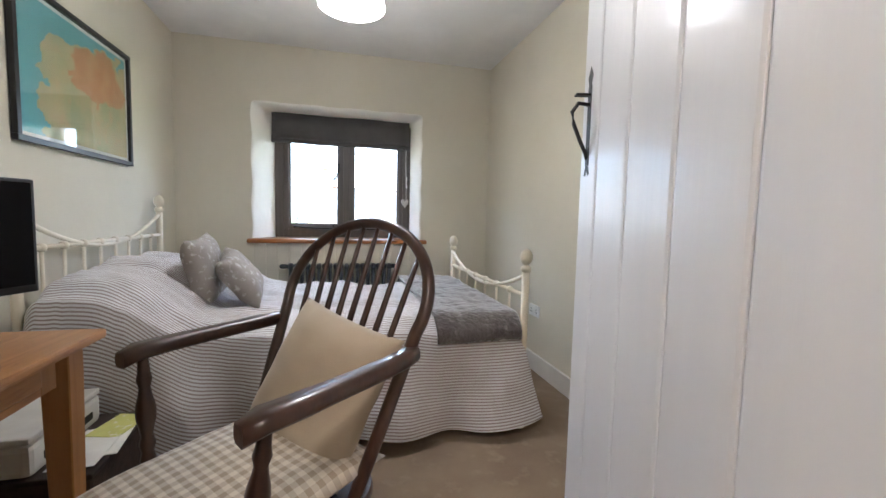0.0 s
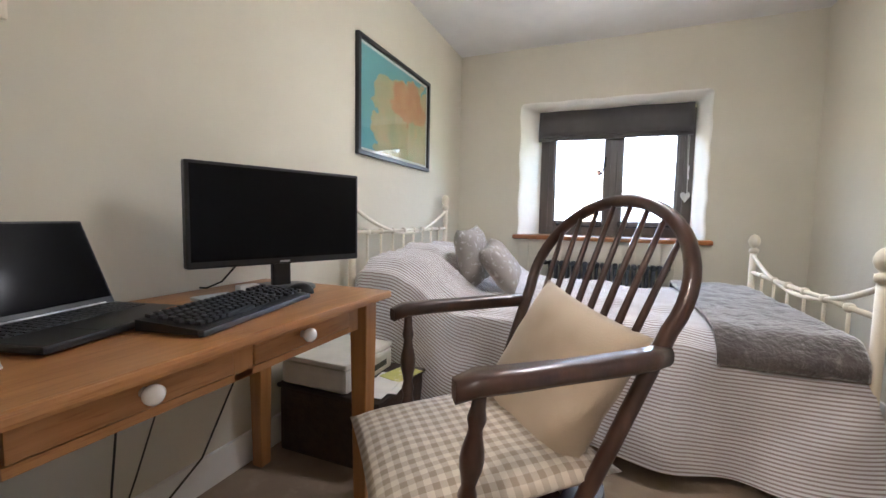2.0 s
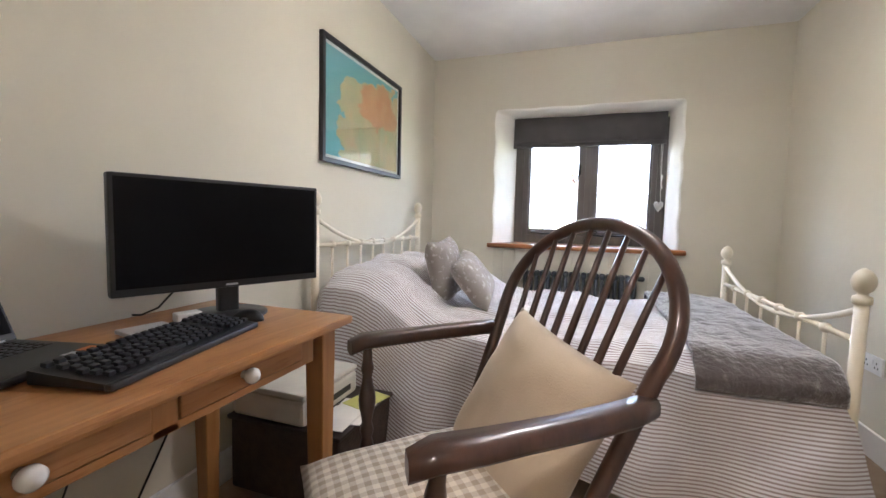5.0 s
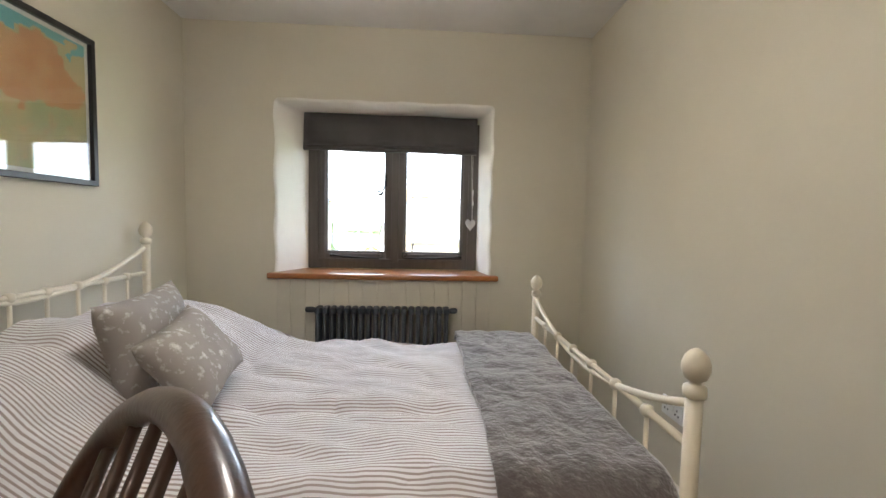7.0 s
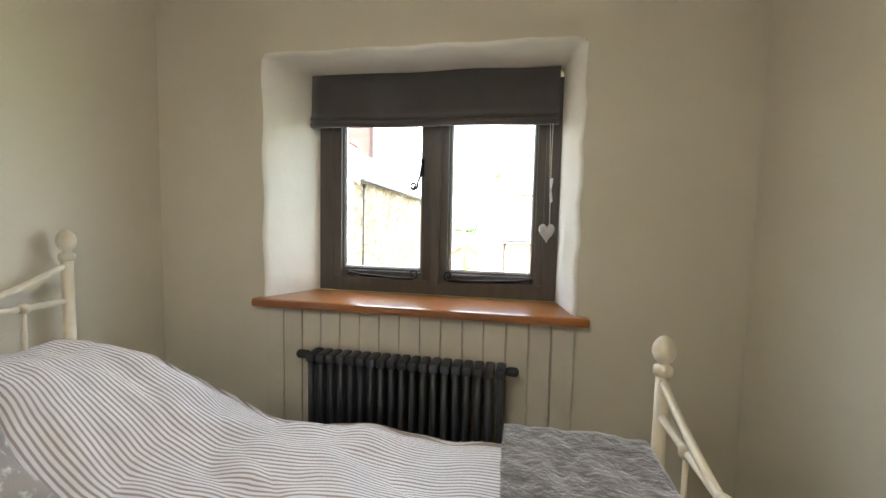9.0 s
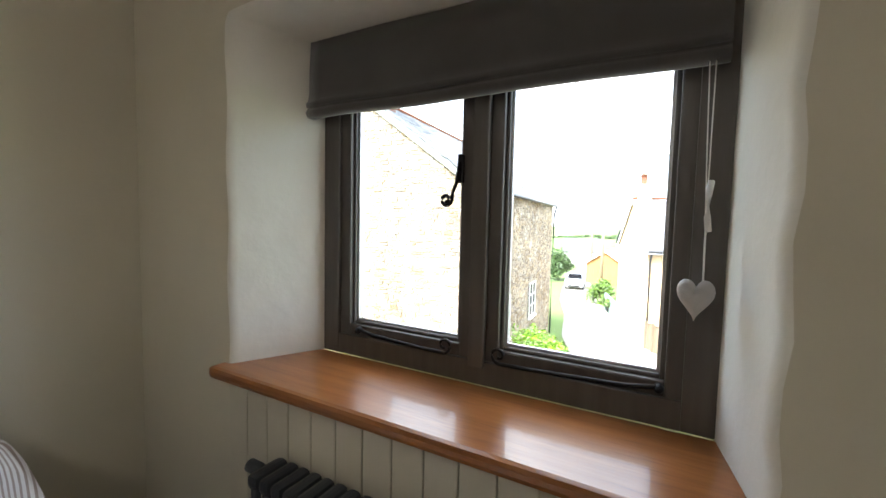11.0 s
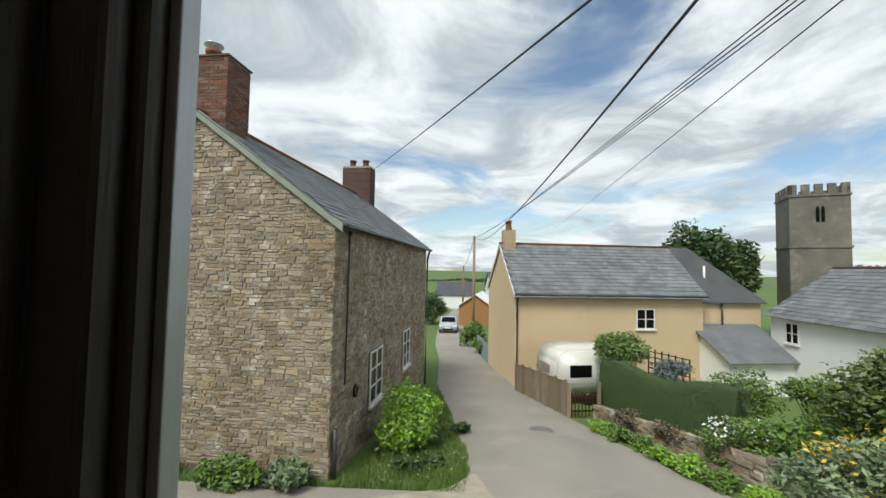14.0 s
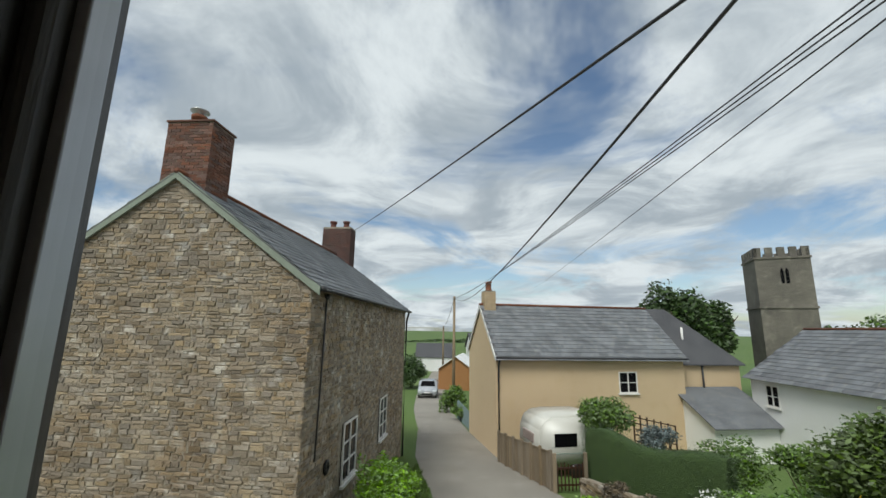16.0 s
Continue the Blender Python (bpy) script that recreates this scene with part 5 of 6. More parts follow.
for i, (px, py, rz, w, h, mt_, lab) in enumerate(((0.50, -2.22, 8, 0.15, 0.21, PAPER, "sheet of white paper lying on the storage box"), (0.505, -2.11, -14, 0.12, 0.17, mat("yellow_leaflet", (0.55, 0.55, 0.16), scale=10, rough=0.7, bump=0.05, third=(0.75, 0.74, 0.66)), "yellow-green leaflet lying on papers"), (0.49, -2.30, 3, 0.13, 0.18, PAPER, "printed white leaflet lying on the storage box"))):
    sh_ = tagged(part("leaflet", box(-w / 2, w / 2, -h / 2, h / 2, 0, 0.002), mt_), lab, "paper", "papers on the box")
    sh_.matrix_world = pose(px, py, 0.309 + i * 0.0025, 0, 0, rz)

# framed map and cream frame
frame_m = thing("framed_map", "framed relief map in blue and ochre behind glass", "picture")
my0, my1, mz0, mz1 = -1.755, -0.770, 1.40, 2.08
bm = bmesh.new()
for a in ((my0, my1, mz0, mz0 + 0.026), (my0, my1, mz1 - 0.026, mz1), (my0, my0 + 0.026, mz0 + 0.026, mz1 - 0.026), (my1 - 0.026, my1, mz0 + 0.026, mz1 - 0.026)):
    bm_box(bm, 0.002, 0.028, *a, 0.003)
part("frame", bm, BLACK_FRAME, frame_m)
part("mount", box(0.004, 0.010, my0 + 0.02, my1 - 0.02, mz0 + 0.02, mz1 - 0.02), PAPER, frame_m)
# land rising out of a blue sea: soft height bands from one coast function
MW, MH = (my1 - my0) - 0.09, (mz1 - mz0) - 0.09
verts, faces, cols_ = [], [], []
nx_, nz_ = 96, 66
for i in range(nx_ + 1):
    for j in range(nz_ + 1):
        verts.append((0.0112, my0 + 0.045 + MW * i / nx_, mz0 + 0.045 + MH * j / nz_))
for i in range(nx_):
    for j in range(nz_):
        a = i * (nz_ + 1) + j
        faces.append((a, a + nz_ + 1, a + nz_ + 2, a + 1))
SEA = mat("map_sea", (0.12, 0.36, 0.40), (0.16, 0.42, 0.45), scale=4, rough=0.5, bump=0)
LAND = mat("map_lowland", (0.52, 0.42, 0.22), (0.36, 0.38, 0.20), scale=5, rough=0.5, bump=0, third=(0.56, 0.36, 0.18))
HIGH = mat("map_upland", (0.50, 0.23, 0.09), (0.55, 0.31, 0.14), scale=9, rough=0.5, bump=0)
print_ob = raw("map_print", verts, faces, SEA, frame_m)
print_ob.data.materials.append(LAND); print_ob.data.materials.append(HIGH)
for q, pg in enumerate(print_ob.data.polygons):
    u, v = (q // nz_) / nx_, (q % nz_) / nz_
    wob = 0.10 * noise.noise(Vector((u * 6, v * 6, 1))) + 0.05 * noise.noise(Vector((u * 17, v * 17, 2)))
    land = min(u - 0.14 + wob, 0.92 - v - 0.25 * max(0, 0.55 - u) * 2 + wob, 1.6 * (u - 0.02) + 0.45 - v + wob)
    high = 0.26 - math.hypot((u - 0.68) * 0.9, (v - 0.66)) + wob * 0.9
    pg.material_index = 2 if (land > 0.03 and high > 0) else (1 if land > 0 else 0)
gl = part("glazing", box(0.014, 0.016, my0 + 0.022, my1 - 0.022, mz0 + 0.022, mz1 - 0.022), PICTURE_GLASS, frame_m)
cf = thing("cream_wall_frame", "distressed cream moulded frame hung above the desk", "picture")
bm = bmesh.new()
for a in ((-3.60, -3.22, 1.49, 1.545), (-3.60, -3.22, 1.98, 2.035), (-3.60, -3.545, 1.545, 1.98), (-3.275, -3.22, 1.545, 1.98)):
    bm_box(bm, 0.002, 0.030, *a, 0.008)
part("moulding", bm, CREAM_METAL, cf)
bm = bmesh.new()
for a in ((-3.585, -3.235, 1.502, 1.515), (-3.585, -3.235, 2.01, 2.023)):
    bm_box(bm, 0.030, 0.036, *a, 0.002)
part("bead", bm, CREAM_METAL, cf)
part("panel", box(0.003, 0.008, -3.55, -3.27, 1.54, 1.985), PAPER, cf)

# double socket
so = thing("wall_socket", "white double power socket low on the wall", "socket")
part("faceplate", box(W - 0.012, W - 0.0005, -1.185, -1.035, 0.405, 0.49, 0.003), WHITE_PLASTIC, so)
for y in (-1.148, -1.072):
    for dy, dz in ((0, 0.018), (-0.011, -0.004), (0.011, -0.004)):
        part("pin_hole", box(W - 0.0132, W - 0.011, y + dy - 0.003, y + dy + 0.003, 0.435 + dz, 0.444 + dz), BLACK_PLASTIC, so)
    part("rocker", box(W - 0.016, W - 0.011, y + 0.022, y + 0.034, 0.448, 0.472, 0.002), WHITE_PLASTIC, so)

# landing light behind the doorway
hl = thing("landing_light", "round opal ceiling light on the landing", "lamp")
part("opal_dish", lathe([(0.001, -0.09), (0.10, -0.08), (0.15, -0.045), (0.16, 0)], Matrix.Translation((0.85, BACK - 0.95, H - 0.001)), 28), emitter("opal_glass", (1.0, 0.80, 0.62), 6.0), hl)


# ---- lane side: plants and garden ----
def leaves(name, blobs, count, size, material, parent=None, kind="", label="", flat=0.0):
    """Many small leaves filling uneven lobes; blobs are (x, y, z, rx, ry, rz)."""
    rng = np.random.default_rng(len(name) * 7 + count)
    b = np.array(blobs, float)
    wgt = (b[:, 3] * b[:, 4] * b[:, 5]) ** 0.66
    idx = rng.choice(len(b), count, p=wgt / wgt.sum())
    d = rng.normal(size=(count, 3)); d /= np.linalg.norm(d, axis=1)[:, None]
    r = rng.uniform(0.25, 1.0, count) ** 0.40 * (1 + 0.18 * np.sin(7 * d[:, 0] + 3 * d[:, 1]) + 0.12 * np.sin(11 * d[:, 2] + 5 * d[:, 1]))
    c = b[idx, :3] + d * r[:, None] * b[idx, 3:]
    t1 = rng.normal(size=(count, 3)); t1[:, 2] *= 0.6
    t1 /= np.linalg.norm(t1, axis=1)[:, None]
    nrm = d + 0.7 * rng.normal(size=(count, 3))
    t2 = np.cross(t1, nrm); t2 /= np.linalg.norm(t2, axis=1)[:, None] + 1e-6
    s = size * rng.uniform(0.6, 1.4, count)[:, None]
    v = np.stack([c - t1 * s, c + t2 * s * 0.42, c + t1 * s, c - t2 * s * 0.42], 1).reshape(-1, 3)
    f = np.arange(count * 4).reshape(-1, 4)
    return raw(name, v.tolist(), f.tolist(), material, parent, kind, label)


def lobes(cx, cy, cz, rx, ry, rz, n, seed, f=0.5):
    r = random.Random(seed)
    out = []
    for _ in range(n):
        a, e = r.uniform(0, 2 * math.pi), r.uniform(-0.7, 1.0)
        k = math.sqrt(max(0, 1 - e * e))
        q = r.uniform(0.35, 0.75)
        out.append((cx + rx * q * k * math.cos(a), cy + ry * q * k * math.sin(a), cz + rz * q * e, rx * f * r.uniform(0.7, 1.2), ry * f * r.uniform(0.7, 1.2), rz * f * r.uniform(0.7, 1.2)))
    return out


def shrub(name, label, category, c, r, n, count, size, material, seed, stems=5, group=""):
    ob = thing(name, label, category, group=group)
    g = gz(c[1])
    for k in range(stems):
        a = 2 * math.pi * k / stems + seed
        tip = (c[0] + r[0] * 0.5 * math.cos(a), c[1] + r[1] * 0.5 * math.sin(a), c[2] + r[2] * 0.3)
        part("stem", tube([(c[0] + 0.08 * math.cos(a), c[1] + 0.08 * math.sin(a), g - 0.02), ((c[0] + tip[0]) / 2, (c[1] + tip[1]) / 2, (g + tip[2]) / 2), tip], 0.02, 6, [0.03, 0.02, 0.008]), BARK, ob)
    leaves("foliage", lobes(*c, *r, n, seed), count, size, material, ob)
    return ob


def tree(name, label, x, y, h, r, n, count, size, material, seed, base=None):
    ob = thing(name, label, "tree")
    g = gz(y) if base is None else base
    rr = random.Random(seed)
    part("trunk", tube([(x, y, g - 0.1), (x + 0.1, y, g + h * 0.25), (x - 0.05, y + 0.1, g + h * 0.6)], 0.2, 8, [0.035 * h, 0.026 * h, 0.012 * h]), BARK, ob)
    for k in range(6):
        a = k * 1.05 + seed
        part("limb", tube([(x + 0.05, y, g + h * (0.28 + 0.04 * k)), (x + r * 0.4 * math.cos(a), y + r * 0.4 * math.sin(a), g + h * (0.45 + 0.04 * k)), (x + r * 0.75 * math.cos(a), y + r * 0.75 * math.sin(a), g + h * (0.55 + 0.05 * k))], 0.1, 6, [0.014 * h, 0.009 * h, 0.003 * h]), BARK, ob)
    leaves("crown", lobes(x, y, g + h * 0.64, r, r, h * 0.38, n, seed, 0.42), count, size, material, ob)
    return ob


shrub("euonymus_bush", "round bright green bush against the stone house", "bush", (-1.25, 10.75, -2.52), (0.98, 1.15, 0.90), 16, 9000, 0.055, LEAF_BRIGHT, 3)
for i, (x, y, z, rx, rz) in enumerate(((-6.0, 7.05, -2.62, 0.75, 0.45), (-4.0, 7.25, -2.70, 0.8, 0.36), (-3.0, 7.45, -2.72, 0.6, 0.34), (-7.6, 6.85, -2.50, 0.9, 0.5))):
    shrub("wall_shrub", "dark green leafy plant at the foot of the stone wall", "shrub", (x, y, z), (rx, 0.4, rz), 9, 2600, 0.06, LEAF_MID if i % 2 else LEAF_GREY, 11 + i, 4, "shrubs along the stone house")
for i, (x, y) in enumerate(((-0.45, 9.4), (-0.3, 12.0), (-0.9, 9.0))):
    shrub("broadleaf_weed", "low dark leafy plant on the grass verge", "plant", (x, y, gz(y) + 0.17), (0.28, 0.28, 0.18), 6, 350, 0.10, LEAF_DARK, 31 + i, 3, "weeds on the verge")


def blades(name, label, rects, count, h, material, seed, edge_ok):
    rng = random.Random(seed)
    verts, faces = [], []
    while len(faces) < count:
        x0, x1, y0, y1 = rng.choice(rects)
        x, y = rng.uniform(x0, x1), rng.uniform(y0, y1)
        if not edge_ok(x, y):
            continue
        a, hh, w = rng.uniform(0, 6.3), h * rng.uniform(0.4, 1.2), 0.008
        dx, dy = math.cos(a), math.sin(a)
        lx, ly = rng.uniform(-0.5, 0.5) * hh, rng.uniform(-0.5, 0.5) * hh
        z = gz(y)
        k = len(verts)
        verts += [(x - dx * w, y - dy * w, z), (x + dx * w, y + dy * w, z), (x + lx, y + ly, z + hh)]
        faces.append((k, k + 1, k + 2))
    ob = raw(name, verts, faces, material, None, "stuff", label)
    return tagged(ob, category="grass")


BLADE = leaf_mat("grass_blades", (0.13, 0.21, 0.04), 0.35)


def on_verge(x, y):
    wall_x = -2.32 - 0.079 * (y - 8.0)
    if y > 8.0 and x < wall_x + 0.02:
        return False
    return x < float(np.interp(y, RY, RL)) - 0.02 + 0.15 * noise.noise(Vector((x, y * 2, 5))) and (y < 7.4 + 0.077 * (x + 8.6) or x > -2.1)


blades("grass_verge", "rough green grass on the lane verge", [(-2.6, 0.6, 7.7, 13.5), (-9, 0.5, 6.3, 8.2), (-2.6, 0.6, 7.7, 11), (-3, -0.5, 13, 19)], 16000, 0.16, BLADE, 4, on_verge)
leaves("daisies", [(-0.9, 8.9, gz(8.9) + 0.12, 0.8, 0.8, 0.05), (-0.2, 9.6, gz(9.6) + 0.1, 0.5, 0.8, 0.05)], 170, 0.018, PETAL_WHITE, None, "stuff", "tiny white daisies scattered in the grass")
tagged(bpy.data.objects["daisies"], category="flowers")
bare = structure("pavement", prism([Vector((0.2, 6.0, gz(6) + 0.075)), Vector((1.6, 6.4, gz(6.4) + 0.075)), Vector((1.1, 8.0, gz(8) + 0.075)), Vector((0.55, 9.2, gz(9.2) + 0.07)), Vector((0.1, 8.3, gz(8.3) + 0.05)), Vector((-1.8, 7.2, gz(7.2) + 0.06)), Vector((-1.5, 6.4, gz(6.4) + 0.07))], (0, 0, 0.004)), mat("dusty_gravel", (0.40, 0.35, 0.27), (0.31, 0.27, 0.21), scale=3, rough=1, bump=0.9, fine=60), "dusty pale gravel beside the lane", "gravel")
cover_ = thing("manhole_cover", "worn round iron cover in the lane", "cover")
part("iron_lid", lathe([(0.36, 0), (0.36, 0.006), (0.33, 0.008), (0.001, 0.008)], Matrix.Translation((2.05, 12.9, gz(12.9) + 0.066)), 28), mat("worn_iron_lid", (0.17, 0.155, 0.14), scale=14, rough=0.9, bump=0.6, fine=50), cover_)

# garden on the other side of the lane
GX = lambda y: float(np.interp(y, RY, RR))


def rubble_wall(name, label, pts, h, seed):
    """Low dry-stone wall along a line of points, each stone its own piece."""
    ob = thing(name, label, "wall", kind="structure")
    r = random.Random(seed)
    for (ax, ay), (bx, by) in zip(pts, pts[1:]):
        L = math.hypot(bx - ax, by - ay)
        m, _ = wall_frame((ax, ay), (bx, by))
        z = 0.0
        part("core", prism([m @ Vector((0, 0.03, gz(ay) - 0.1)), m @ Vector((L, 0.03, gz(by) - 0.1)), m @ Vector((L, 0.03, gz(by) + h - 0.03)), m @ Vector((0, 0.03, gz(ay) + h - 0.03))], m.to_3x3() @ Vector((0, 0.3, 0))), MORTAR, ob)
        while z < h:
            hh = r.uniform(0.08, 0.15)
            s = 0
            while s < L:
                w = r.uniform(0.15, 0.4)
                zb = gz(ay + (by - ay) * s / L) + z
                d = r.uniform(0, 0.05)
                bm = bmesh.new()
                bm_box(bm, s + 0.008, s + w - 0.008, -d, 0.12, zb, zb + hh - 0.01)
                for v in bm.verts:
                    v.co += Vector((r.uniform(-0.015, 0.015), r.uniform(-0.015, 0.015), r.uniform(-0.012, 0.012)))
                bm.transform(m)
                part("stone", bm, STONE_OB, ob)
                s += w
            z += hh
    return ob


rubble_wall("garden_wall", "low mossy dry-stone garden wall beside the lane", [(3.75, 14.4), (4.9, 12.6), (6.6, 10.2), (9.0, 8.0)], 0.62, 5)
for i in range(9):
    y = 13.6 - i * 0.72
    x = GX(y) + 0.22
    shrub("border_plant", "low bright green plants at the lane edge", "plant", (x, y, gz(y) + 0.20), (0.40, 0.42, 0.24), 7, 900, 0.05, LEAF_BRIGHT if i in (0, 3, 4, 6, 8) else LEAF_MID, 50 + i, 3, "plants along the garden wall")
HEDGE = [(4.35, 15.9), (4.9, 15.0), (5.6, 14.2), (6.4, 13.4), (7.3, 12.8)]
hedge = thing("clipped_hedge", "long clipped dark green hedge with a wavy top", "hedge")
hb = []
for k in range(40):
    t = k / 39 * (len(HEDGE) - 1); i = min(int(t), len(HEDGE) - 2); f = t - i
    x = HEDGE[i][0] + (HEDGE[i + 1][0] - HEDGE[i][0]) * f; y = HEDGE[i][1] + (HEDGE[i + 1][1] - HEDGE[i][1]) * f
    top = -1.80 + 0.12 * math.sin(t * 2.2)
    for zq in (top - 0.2, top - 0.55, top - 0.95):
        hb.append((x, y, zq, 0.36, 0.36, 0.30))
HEDGE_GREEN = mat("clipped_hedge_green", (0.055, 0.095, 0.025), (0.035, 0.065, 0.018), scale=9, rough=0.9, bump=1.0, fine=45, third=(0.09, 0.13, 0.04), bump_dist=0.04)
bm = bmesh.new()
rings = []
for k in range(41):
    t = k / 40 * (len(HEDGE) - 1); i = min(int(t), len(HEDGE) - 2); f = t - i
    x = HEDGE[i][0] + (HEDGE[i + 1][0] - HEDGE[i][0]) * f; y = HEDGE[i][1] + (HEDGE[i + 1][1] - HEDGE[i][1]) * f
    top = -1.80 + 0.12 * math.sin(t * 2.2); low = gz(y) - 0.02
    ring = []
    for j in range(17):
        a = math.pi * j / 16
        w_ = 0.36 * (0.92 + 0.10 * noise.noise(Vector((x * 2, y * 2, j * 0.5)))) * math.copysign(abs(math.cos(a)) ** 0.45, math.cos(a))
        ring.append(bm.verts.new((x + w_ * 0.71, y + w_ * 0.71, low + (top + 0.02 - low) * abs(math.sin(a)) ** 0.35 + 0.03 * noise.noise(Vector((x * 3, y * 3, j))) * (0 < j < 16))))
    rings.append(ring)
for a, b in zip(rings, rings[1:]):
    for j in range(16):
        bm.faces.new((a[j], a[j + 1], b[j + 1], b[j])).smooth = True
bm.faces.new(rings[0]); bm.faces.new(rings[-1])
bmesh.ops.recalc_face_normals(bm, faces=bm.faces)
part("hedge_body", bm, HEDGE_GREEN, hedge)
leaves("hedge_foliage", hb, 42000, 0.022, LEAF_DARK, hedge)
part("hedge_trunk", tube([(HEDGE[2][0], HEDGE[2][1], gz(14) - 0.05), (HEDGE[2][0], HEDGE[2][1], -2.4)], 0.05, 6), BARK, hedge)
shrub("garden_tree", "feathery light green garden shrub above the hedge", "shrub", (5.15, 16.7, -1.55), (1.15, 0.9, 0.75), 14, 5200, 0.065, leaf_mat("light_green_leaves", (0.15, 0.24, 0.06)), 71)
shrub("lilac_shrub", "grey-blue flowering shrub behind the hedge", "shrub", (7.0, 17.0, -2.3), (0.8, 0.7, 0.6), 9, 2600, 0.055, leaf_mat("blue_grey_leaves", (0.16, 0.20, 0.20)), 73)
shrub("garden_shrub", "loose mid green shrub in front of the porch", "shrub", (8.3, 14.6, -2.35), (1.0, 0.8, 0.8), 12, 4200, 0.06, LEAF_MID, 75)
shrub("garden_shrub", "loose mid green shrub in the flower garden", "shrub", (9.9, 14.2, -2.3), (1.2, 0.9, 0.7), 12, 4200, 0.06, LEAF_MID, 76)
shrub("garden_shrub", "bright green leafy plants in the flower garden", "shrub", (7.6, 10.8, -2.35), (1.1, 0.9, 0.55), 12, 5200, 0.06, leaf_mat("fresh_green_leaves", (0.12, 0.22, 0.04)), 77)
shrub("garden_shrub", "dark green leafy plants below the garden shrubs", "shrub", (7.9, 9.4, -2.5), (1.2, 0.9, 0.5), 12, 5000, 0.05, LEAF_DARK, 78)
big = shrub("laurel_shrub", "large dark green shrub with glossy leaves", "shrub", (9.15, 10.3, -1.25), (1.3, 1.1, 1.1), 18, 9000, 0.075, leaf_mat("olive_leaves", (0.09, 0.14, 0.03)), 81)
shrub("laurel_shrub", "large dark green shrub behind the flower border", "shrub", (10.6, 11.8, -1.5), (1.5, 1.2, 1.1), 14, 6000, 0.08, LEAF_MID, 82)
yb = shrub("yellow_flower_bush", "grey-green bush with yellow flowers", "bush", (6.75, 7.75, -1.75), (1.1, 0.9, 0.75), 14, 6500, 0.06, LEAF_GREY, 85)
leaves("flower", lobes(6.85, 7.7, -1.50, 1.05, 0.9, 0.62, 14, 86, 0.4), 240, 0.06, PETAL_YELLOW, yb)
wf = shrub("daisy_bush", "low plant covered in white daisies", "flowers", (6.35, 10.9, -2.35), (0.75, 0.6, 0.4), 9, 2200, 0.05, LEAF_MID, 88)
leaves("flower", lobes(6.3, 10.8, -2.12, 0.8, 0.6, 0.32, 10, 89, 0.45), 130, 0.045, PETAL_WHITE, wf)
for i, (x, y, z, r) in enumerate(((5.4, 12.2, -2.75, 0.5), (6.1, 11.3, -2.8, 0.5), (4.6, 13.3, -2.9, 0.45), (7.1, 9.9, -2.7, 0.6), (8.4, 8.4, -2.4, 0.8))):
    shrub("trailing_plant", "grey-brown trailing plant hanging over the wall", "plant", (x, y, z), (r, r, 0.3), 8, 1500, 0.045, leaf_mat("russet_leaves", (0.14, 0.11, 0.07)) if i % 2 == 0 else LEAF_MID, 95 + i, 3, "plants trailing on the garden wall")

# panel fence and gate
fence = thing("panel_fence", "weathered wooden panel fence beside the lane", "fence")
fa, fb = (1.15, 18.95), (2.95, 15.15)
mf, LF = wall_frame(fa, fb)
nb = 36
slat = None
for k in range(nb):
    s = LF * k / nb
    y = fa[1] + (fb[1] - fa[1]) * k / nb
    g0 = gz(y) + 0.05
    part("slat", prism([mf @ Vector((s + 0.004, 0, g0)), mf @ Vector((s + LF / nb - 0.004, 0, g0)), mf @ Vector((s + LF / nb - 0.004, 0, g0 + 1.12)), mf @ Vector((s + 0.004, 0, g0 + 1.12))], mf.to_3x3() @ Vector((0, 0.02, 0))), WOOD_GREY, fence)
for k in range(7):
    s = LF * k / 6
    y = fa[1] + (fb[1] - fa[1]) * k / 6
    p = mf @ Vector((s, -0.03, 0))
    part("post", prism([p + mf.to_3x3() @ Vector((a, b, gz(y) - 0.05)) for a, b in ((-0.045, -0.045), (0.045, -0.045), (0.045, 0.045), (-0.045, 0.045))], (0, 0, 1.33)), WOOD_GREY, fence)
part("top_rail", prism([mf @ Vector((0, -0.02, gz(fa[1]) + 1.16)), mf @ Vector((LF, -0.02, gz(fb[1]) + 1.16)), mf @ Vector((LF, -0.02, gz(fb[1]) + 1.20)), mf @ Vector((0, -0.02, gz(fa[1]) + 1.20))], mf.to_3x3() @ Vector((0, 0.06, 0))), WOOD_GREY, fence)
gate = thing("garden_gate", "small dark wooden gate beside the fence", "gate")
mg2, LG2 = wall_frame((3.12, 15.0), (3.95, 15.25))
for k in range(8):
    p = mg2 @ Vector((LG2 * k / 7, 0, 0))
    part("picket", prism([p + Vector((a, b, gz(15) + 0.06)) for a, b in ((-0.02, -0.012), (0.02, -0.012), (0.02, 0.012), (-0.02, 0.012))], (0, 0, 0.82 + 0.05 * math.sin(k))), DARK_WOOD, gate)
for z in (0.2, 0.7):
    part("rail", prism([mg2 @ Vector((0, 0.015, gz(15) + z)), mg2 @ Vector((LG2, 0.015, gz(15) + z)), mg2 @ Vector((LG2, 0.015, gz(15) + z + 0.06)), mg2 @ Vector((0, 0.015, gz(15) + z + 0.06))], mg2.to_3x3() @ Vector((0, 0.03, 0))), DARK_WOOD, gate)
for q in (-0.1, LG2 + 0.1):
    p = mg2 @ Vector((q, 0, 0))
    part("gate_post", prism([p + Vector((a, b, gz(15) - 0.05)) for a, b in ((-0.06, -0.06), (0.06, -0.06), (0.06, 0.06), (-0.06, 0.06))], (0, 0, 1.25)), WOOD_GREY, gate)

